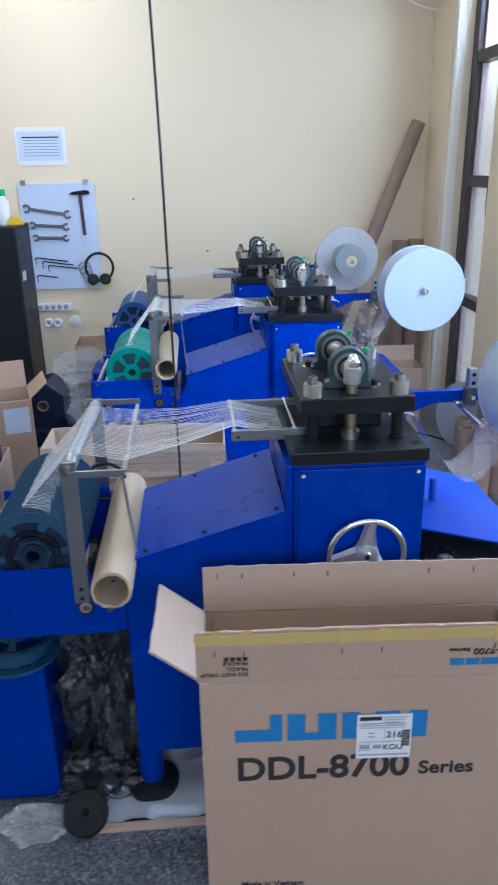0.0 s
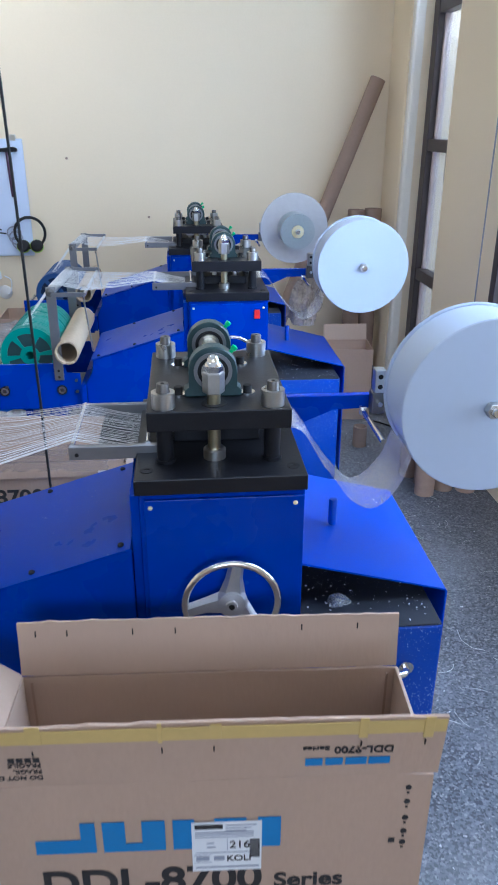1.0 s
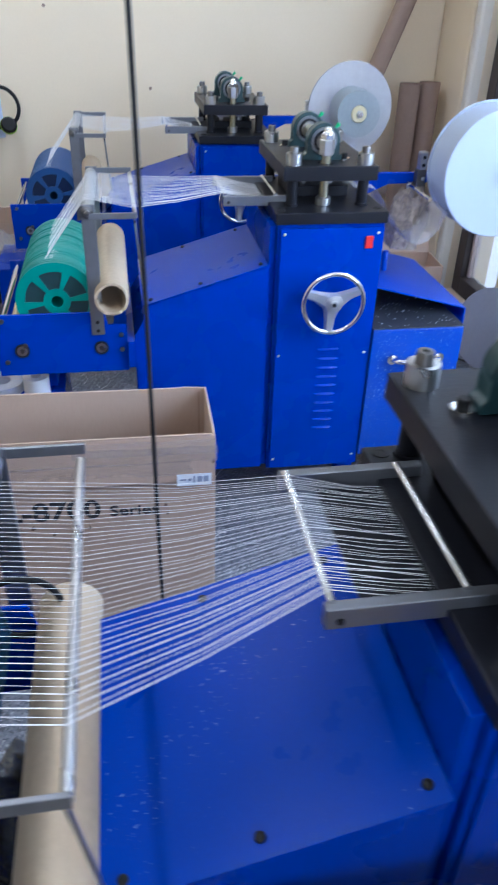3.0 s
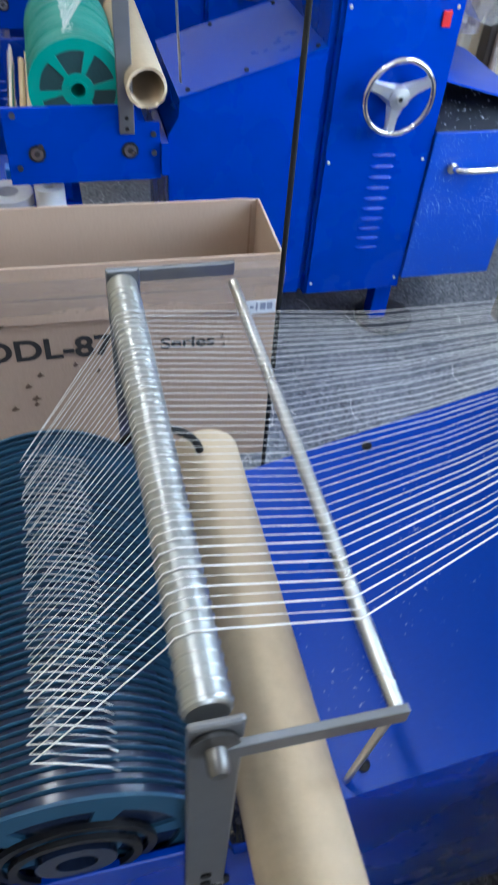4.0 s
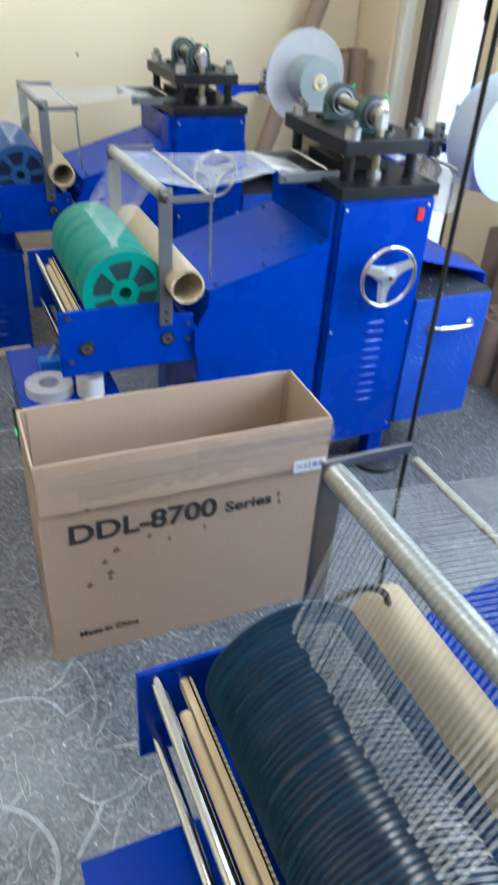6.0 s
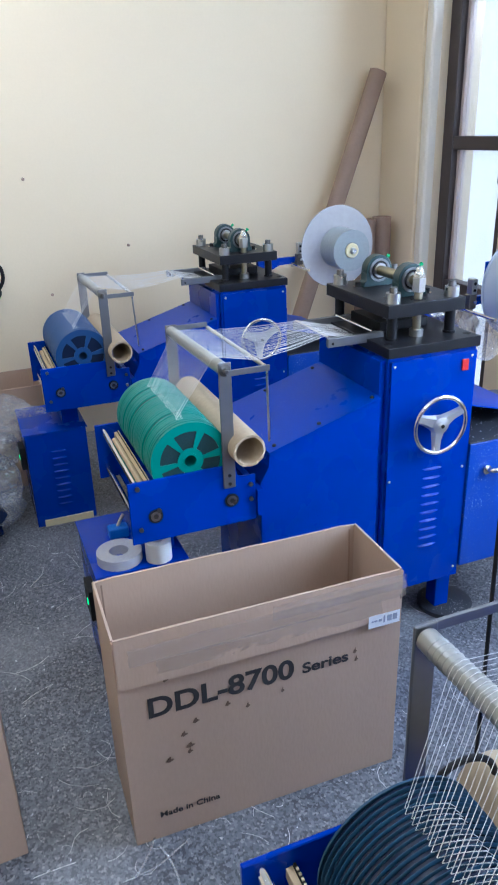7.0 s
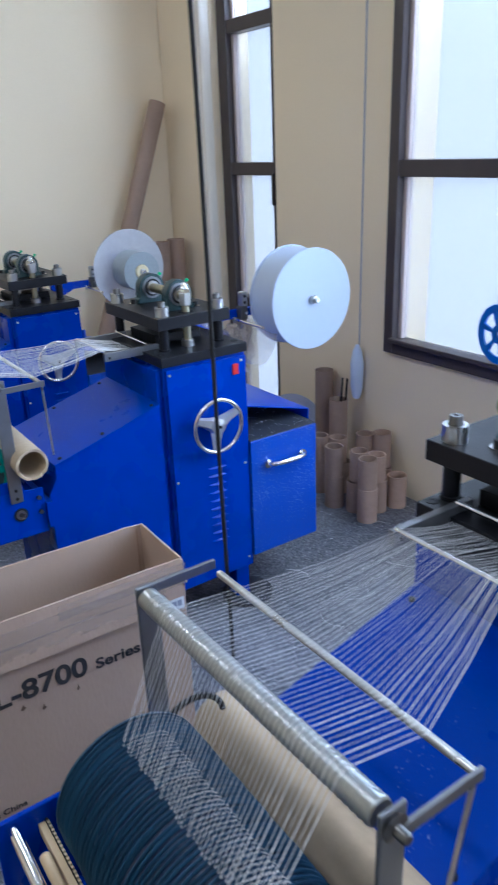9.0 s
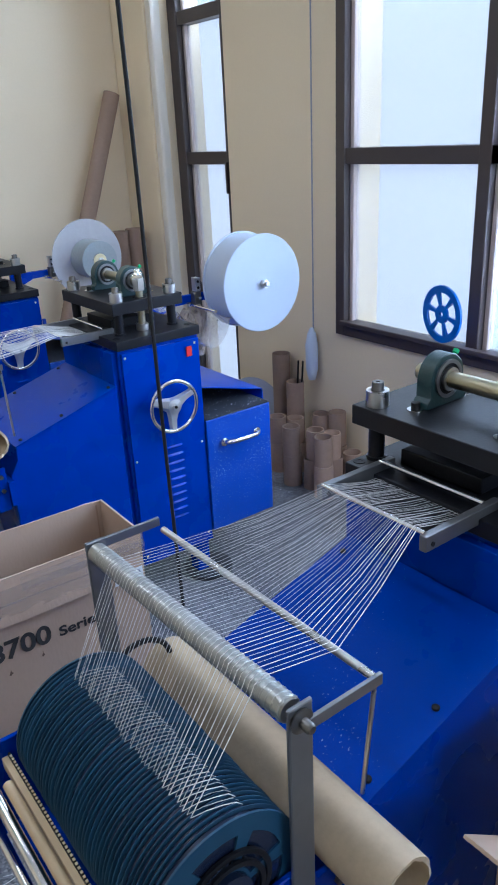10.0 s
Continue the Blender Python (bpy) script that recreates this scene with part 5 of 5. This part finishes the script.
def wrench(x, z, L, ang):
    e = empty("wrench", pose(x, FY - 0.030, z, 0, ang, 0), "grey steel open-ended wrench on the board", "wrench", "wrenches on board")
    part("shank", box(0.05 * L / 0.3, L - 0.05 * L / 0.3, -0.004, 0.004, -0.011, 0.011, 0.003), TOOL, e)
    for cx, a0, s in ((0.022, 200, 1), (L - 0.022, 20, 1)):
        pts = []
        R = L * 0.095
        for k in range(15):
            a = radians(a0 + 40 + 280 * k / 14)
            pts.append((cx + R * math.cos(a), R * math.sin(a)))
        for k in range(6):
            a = radians(a0 + 40 + 280 - 280 * k / 5)
            pts.append((cx + 0.5 * R * math.cos(a), 0.5 * R * math.sin(a)))
        part("jaw", prism(pts, -0.005, 0.005), TOOL, e)


wrench(-0.622, 1.335, 0.32, 9)
wrench(-0.592, 1.225, 0.27, 4)
wrench(-0.580, 1.140, 0.25, 2)
hm = empty("hammer", pose(-0.222, FY - 0.034, 1.15), "claw hammer with a dark handle hung on the board", "hammer")
part("handle", rod((0, 0, 0), (-0.008, 0, 0.27), 0.011, 14, bevel=0.003), PURPLE, hm, smooth=40)
part("head", prism([(-0.085, 0.268), (-0.06, 0.285), (0.03, 0.296), (0.055, 0.287), (0.055, 0.268), (0.0, 0.265)], -0.011, 0.011, bevel=0.002), BLACK_STEEL, hm)
for x, z, L in ((-0.578, 1.005, 0.22), (-0.533, 0.978, 0.21), (-0.495, 0.952, 0.20), (-0.578, 0.885, 0.14)):
    e = empty("hex_key", pose(x, FY - 0.028, z), "dark hexagonal key hung on the board", "tool", "hex keys on board")
    part("key_bar", strand([(0.002, 0, -0.045), (0, 0, -0.008), (0.008, 0, 0), (0.02, 0, 0), (L, 0, -L * 0.13)], 0.0045, 6), BLACK_STEEL, e)
hp = empty("ear_defenders", pose(-0.140, FY - 0.06, 0.935), "black and lime ear defenders hung on the board", "headset")
part("headband", ring((0, 0, 0), (0, 1, 0), 0.095, 0.009, 32, 8), RUBBER, hp, smooth=60)
for x in (-0.05, 0.035):
    part("ear_cup", lathe([(0, 0), (0.035, 0), (0.04, 0.012), (0.03, 0.03), (0, 0.034)], pose(x, 0.0, -0.085, 65, 20, 0), 20), RUBBER, hp, smooth=40)
    part("cup_ring", ring((x, 0.0, -0.085), (0.3, -0.9, 0.3), 0.037, 0.006, 24, 6), LIME, hp, "lime green ring", smooth=60)
e = empty("hung_cable", pose(-0.245, FY - 0.03, 0.93), "coil of grey cable hung on the board", "cable")
for k in range(3):
    part("cable_loop", ring((0.01 * k, -0.006 * k, -0.03 * k), (0.3 * k - 0.2, 1, 0.2), 0.042, 0.0045, 24, 6), GREY_INK, e, smooth=60)
nt = empty("wall_notice", pose(-0.035, FY, 0), "white printed notice in a clear sleeve on the wall", "notice")
part("sleeve", box(-0.592, -0.262, -0.006, -0.001, 1.605, 1.842, 0.001), PAPER, nt)
part("sheet", box(-0.575, -0.285, -0.0075, -0.0065, 1.635, 1.815), PAPER_BLUE, nt)
bar(nt, -0.545, -0.305, 1.775, 1.783, -0.0076, INK)
for k in range(6):
    bar(nt, -0.54, -0.31, 1.758 - k * 0.019, 1.763 - k * 0.019, -0.0076, GREY_INK)
ps = empty("power_strip", pose(-0.02, FY, 0), "white six-way power strip on the wall", "socket")
part("strip_body", box(-0.635, -0.345, -0.035, -0.001, 0.635, 0.685, 0.006), PAPER, ps)
for k in range(6):
    part("socket_well", rod((-0.608 + 0.045 * k, -0.0355, 0.66), (-0.608 + 0.045 * k, -0.0365, 0.66), 0.017, 20), GREY_INK, ps, smooth=40)
for x in (-0.540, -0.475):
    e = empty("wall_socket", pose(x, FY, 0.545), "round white wall socket", "socket", "wall sockets")
    part("socket_body", lathe([(0, 0.010), (0.016, 0.012), (0.017, 0.03), (0.026, 0.032), (0.033, 0.02), (0.034, 0)], pose(0, -0.0005, 0, 90, 0, 0), 28), PAPER, e, smooth=40)
    part("socket_core", rod((0, -0.012, 0), (0, -0.018, 0), 0.012, 18), GREY_INK, e, smooth=40)
e = empty("junction_box", pose(-0.355, FY, 0.545), "round white junction box cover on the wall", "socket")
part("cover", lathe([(0, 0.012), (0.035, 0.010), (0.045, 0.004), (0.046, 0)], pose(0, -0.0005, 0, 90, 0, 0), 28), WHITE, e, smooth=40)
part("strip_lead", strand(bezier([(0.012, -0.02, 0.11), (0.05, -0.02, 0.08), (0.04, -0.015, 0.0), (0.02, -0.012, -0.01)], 8), 0.004, 6), PAPER, e, smooth=60)
# holes in the plaster
for x, z in ((0.125, 1.378), (0.19, 0.80), (0.62, 1.02)):
    tagged(part("wall_plug", rod((x, FY - 0.001, z), (x, FY - 0.006, z), 0.008, 10), CORE_DARK), "small brown plug in the wall", "plug")

# black cabinet with things on top
bc = empty("black_cabinet", pose(-1.125, 5.62, 0), "tall glossy black cabinet standing by the wall", "cabinet")
part("body", box(0, 0.53, 0.012, 0.42, 0, 1.245, 0.005), BLACK_PAINT, bc)
part("door", box(0.006, 0.524, 0.0, 0.0115, 0.01, 1.235, 0.003), BLACK_PAINT, bc)
part("label", box(0.5305, 0.5315, 0.06, 0.16, 0.90, 0.96), PAPER, bc, "small white sticker")
b = empty("bottle", pose(-0.69, 5.80, 1.246), "white bottle with a green cap on the cabinet", "bottle")
part("bottle_body", lathe([(0, 0), (0.036, 0), (0.038, 0.01), (0.038, 0.14), (0.018, 0.17), (0.018, 0.18), (0, 0.18)], None, 24), PAPER, b, smooth=40)
part("bottle_cap", lathe([(0, 0.181), (0.022, 0.181), (0.022, 0.22), (0, 0.222)], None, 20), LEAF_GREEN, b, smooth=40)
b = empty("yellow_tape_gun", pose(-0.615, 5.76, 1.246), "yellow plastic tool lying on the cabinet", "tool")
part("tool_body", prism([(-0.05, 0), (0.05, 0), (0.055, 0.02), (0.03, 0.05), (-0.02, 0.06), (-0.05, 0.03)], -0.02, 0.02, bevel=0.006), YELLOW, b)

# thin white lead slung below the ceiling
tagged(part("white_lead", strand(bezier([(1.80, 5.95, 2.64), (1.92, 5.95, 2.55), (2.04, 5.95, 2.50), (2.195, 5.93, 2.47)], 14), 0.006, 6), WHITE, smooth=60), "thin white electric lead hung between the walls", "cable")

# ---- thread scraps and dust on the floor ----
rnd = random.Random(21)
bm = bmesh.new()
for k in range(90):
    x, y = rnd.gauss(-0.16, 0.17), rnd.gauss(3.02, 0.24)
    L, a, b = rnd.uniform(0.03, 0.12), rnd.uniform(0, 6.3), rnd.uniform(-4.5, 4.5)
    pts, px, py = [], x, y
    for q in range(7):
        pts.append((px, py, 0.0015 + 0.003 * rnd.random()))
        px, py = px + L / 6 * math.cos(a + b * q / 6), py + L / 6 * math.sin(a + b * q / 6)
    if x < -0.42 or (y > 3.34 and x > -0.1) or (x > 0.0 and y < 2.75):
        continue
    strand(pts, rnd.uniform(0.0003, 0.0005), 3, bm)
for k in range(260):
    zone = rnd.random()
    if zone < 0.6:
        x, y = rnd.uniform(-0.45, 0.75), rnd.uniform(2.75, 4.9)
    elif zone < 0.85:
        x, y = rnd.uniform(0.9, 2.15), rnd.uniform(2.9, 5.0)
    else:
        x, y = rnd.uniform(1.25, 2.1), rnd.uniform(1.2, 2.9)
    L, a, b = rnd.uniform(0.015, 0.13), rnd.uniform(0, 6.3), rnd.uniform(-1.2, 1.2)
    pts = [(x + L * q * math.cos(a + b * q), y + L * q * math.sin(a + b * q), 0.0012 + 0.001 * (q > 0.5)) for q in (0, 0.33, 0.66, 1)]
    strand(pts, rnd.uniform(0.0005, 0.0009), 3, bm)
tagged(part("thread_scraps", bm, THREAD), "white thread scraps scattered over the floor", "scraps", kind="stuff")
bm = bmesh.new()
for k in range(500):
    x, y = (rnd.uniform(-0.45, 0.8), rnd.uniform(2.7, 4.6)) if rnd.random() < 0.6 else (rnd.uniform(1.2, 2.15), rnd.uniform(1.2, 5.0))
    s = rnd.uniform(0.0015, 0.005)
    m = pose(x, y, 0.001, rnd.uniform(0, 40), rnd.uniform(0, 40), rnd.uniform(0, 360))
    vs = [bm.verts.new(m @ Vector(p)) for p in ((-s, -s, 0), (s, -s * 0.6, 0), (s * 0.4, s, 0), (0, 0, s * 0.6))]
    for f in ((0, 1, 2), (0, 1, 3), (1, 2, 3), (2, 0, 3)):
        bm.faces.new([vs[i] for i in f])
for k in range(150):
    j = k % 2
    x, y = POSES[j].translation.x + rnd.uniform(0.165, 0.43), POSES[j].translation.y + rnd.betavariate(1, 2.5) * 0.35
    s = rnd.uniform(0.001, 0.0032)
    m = pose(x, y, 0.6512, rnd.uniform(0, 40), rnd.uniform(0, 40), rnd.uniform(0, 360))
    vs = [bm.verts.new(m @ Vector(p)) for p in ((-s, -s, 0), (s, -s * 0.6, 0), (s * 0.4, s, 0), (0, 0, s * 0.6))]
    for f in ((0, 1, 2), (0, 1, 3), (1, 2, 3), (2, 0, 3)):
        bm.faces.new([vs[i] for i in f])
tagged(part("plastic_scraps", bm, PAPER), "tiny white plastic scraps scattered over the floor", "scraps", kind="stuff")

# thin clear strips lying curled on the floor
for k in range(14):
    x, y, a = rnd.uniform(-0.42, 0.02), rnd.uniform(2.76, 3.30), rnd.uniform(0, 6.3)
    L, w_, b = rnd.uniform(0.10, 0.26), rnd.uniform(0.004, 0.011), rnd.uniform(-2.5, 2.5)
    bm = bmesh.new()
    rows = []
    for q in range(13):
        u = q / 12
        ang = a + b * u
        px, py = x + L * u * math.cos(a + b * u / 2), y + L * u * math.sin(a + b * u / 2)
        z = 0.002 + 0.007 * abs(math.sin(5 * u + k))
        nx, ny = -math.sin(ang) * w_ / 2, math.cos(ang) * w_ / 2
        rows.append([bm.verts.new((px + nx, py + ny, z)), bm.verts.new((px - nx, py - ny, z + 0.002)), bm.verts.new((px - nx, py - ny, z + 0.0028)), bm.verts.new((px + nx, py + ny, z + 0.0008))])
    for r0, r1 in zip(rows, rows[1:]):
        for i in range(4):
            bm.faces.new((r0[i], r0[(i + 1) % 4], r1[(i + 1) % 4], r1[i]))
    bm.faces.new(rows[0][::-1]), bm.faces.new(rows[-1])
    tagged(part("film_offcut", bm, BAG, smooth=40), "curled strip of clear film lying on the floor", "offcut", "film offcuts on floor")


def motions():
    pass


motions()
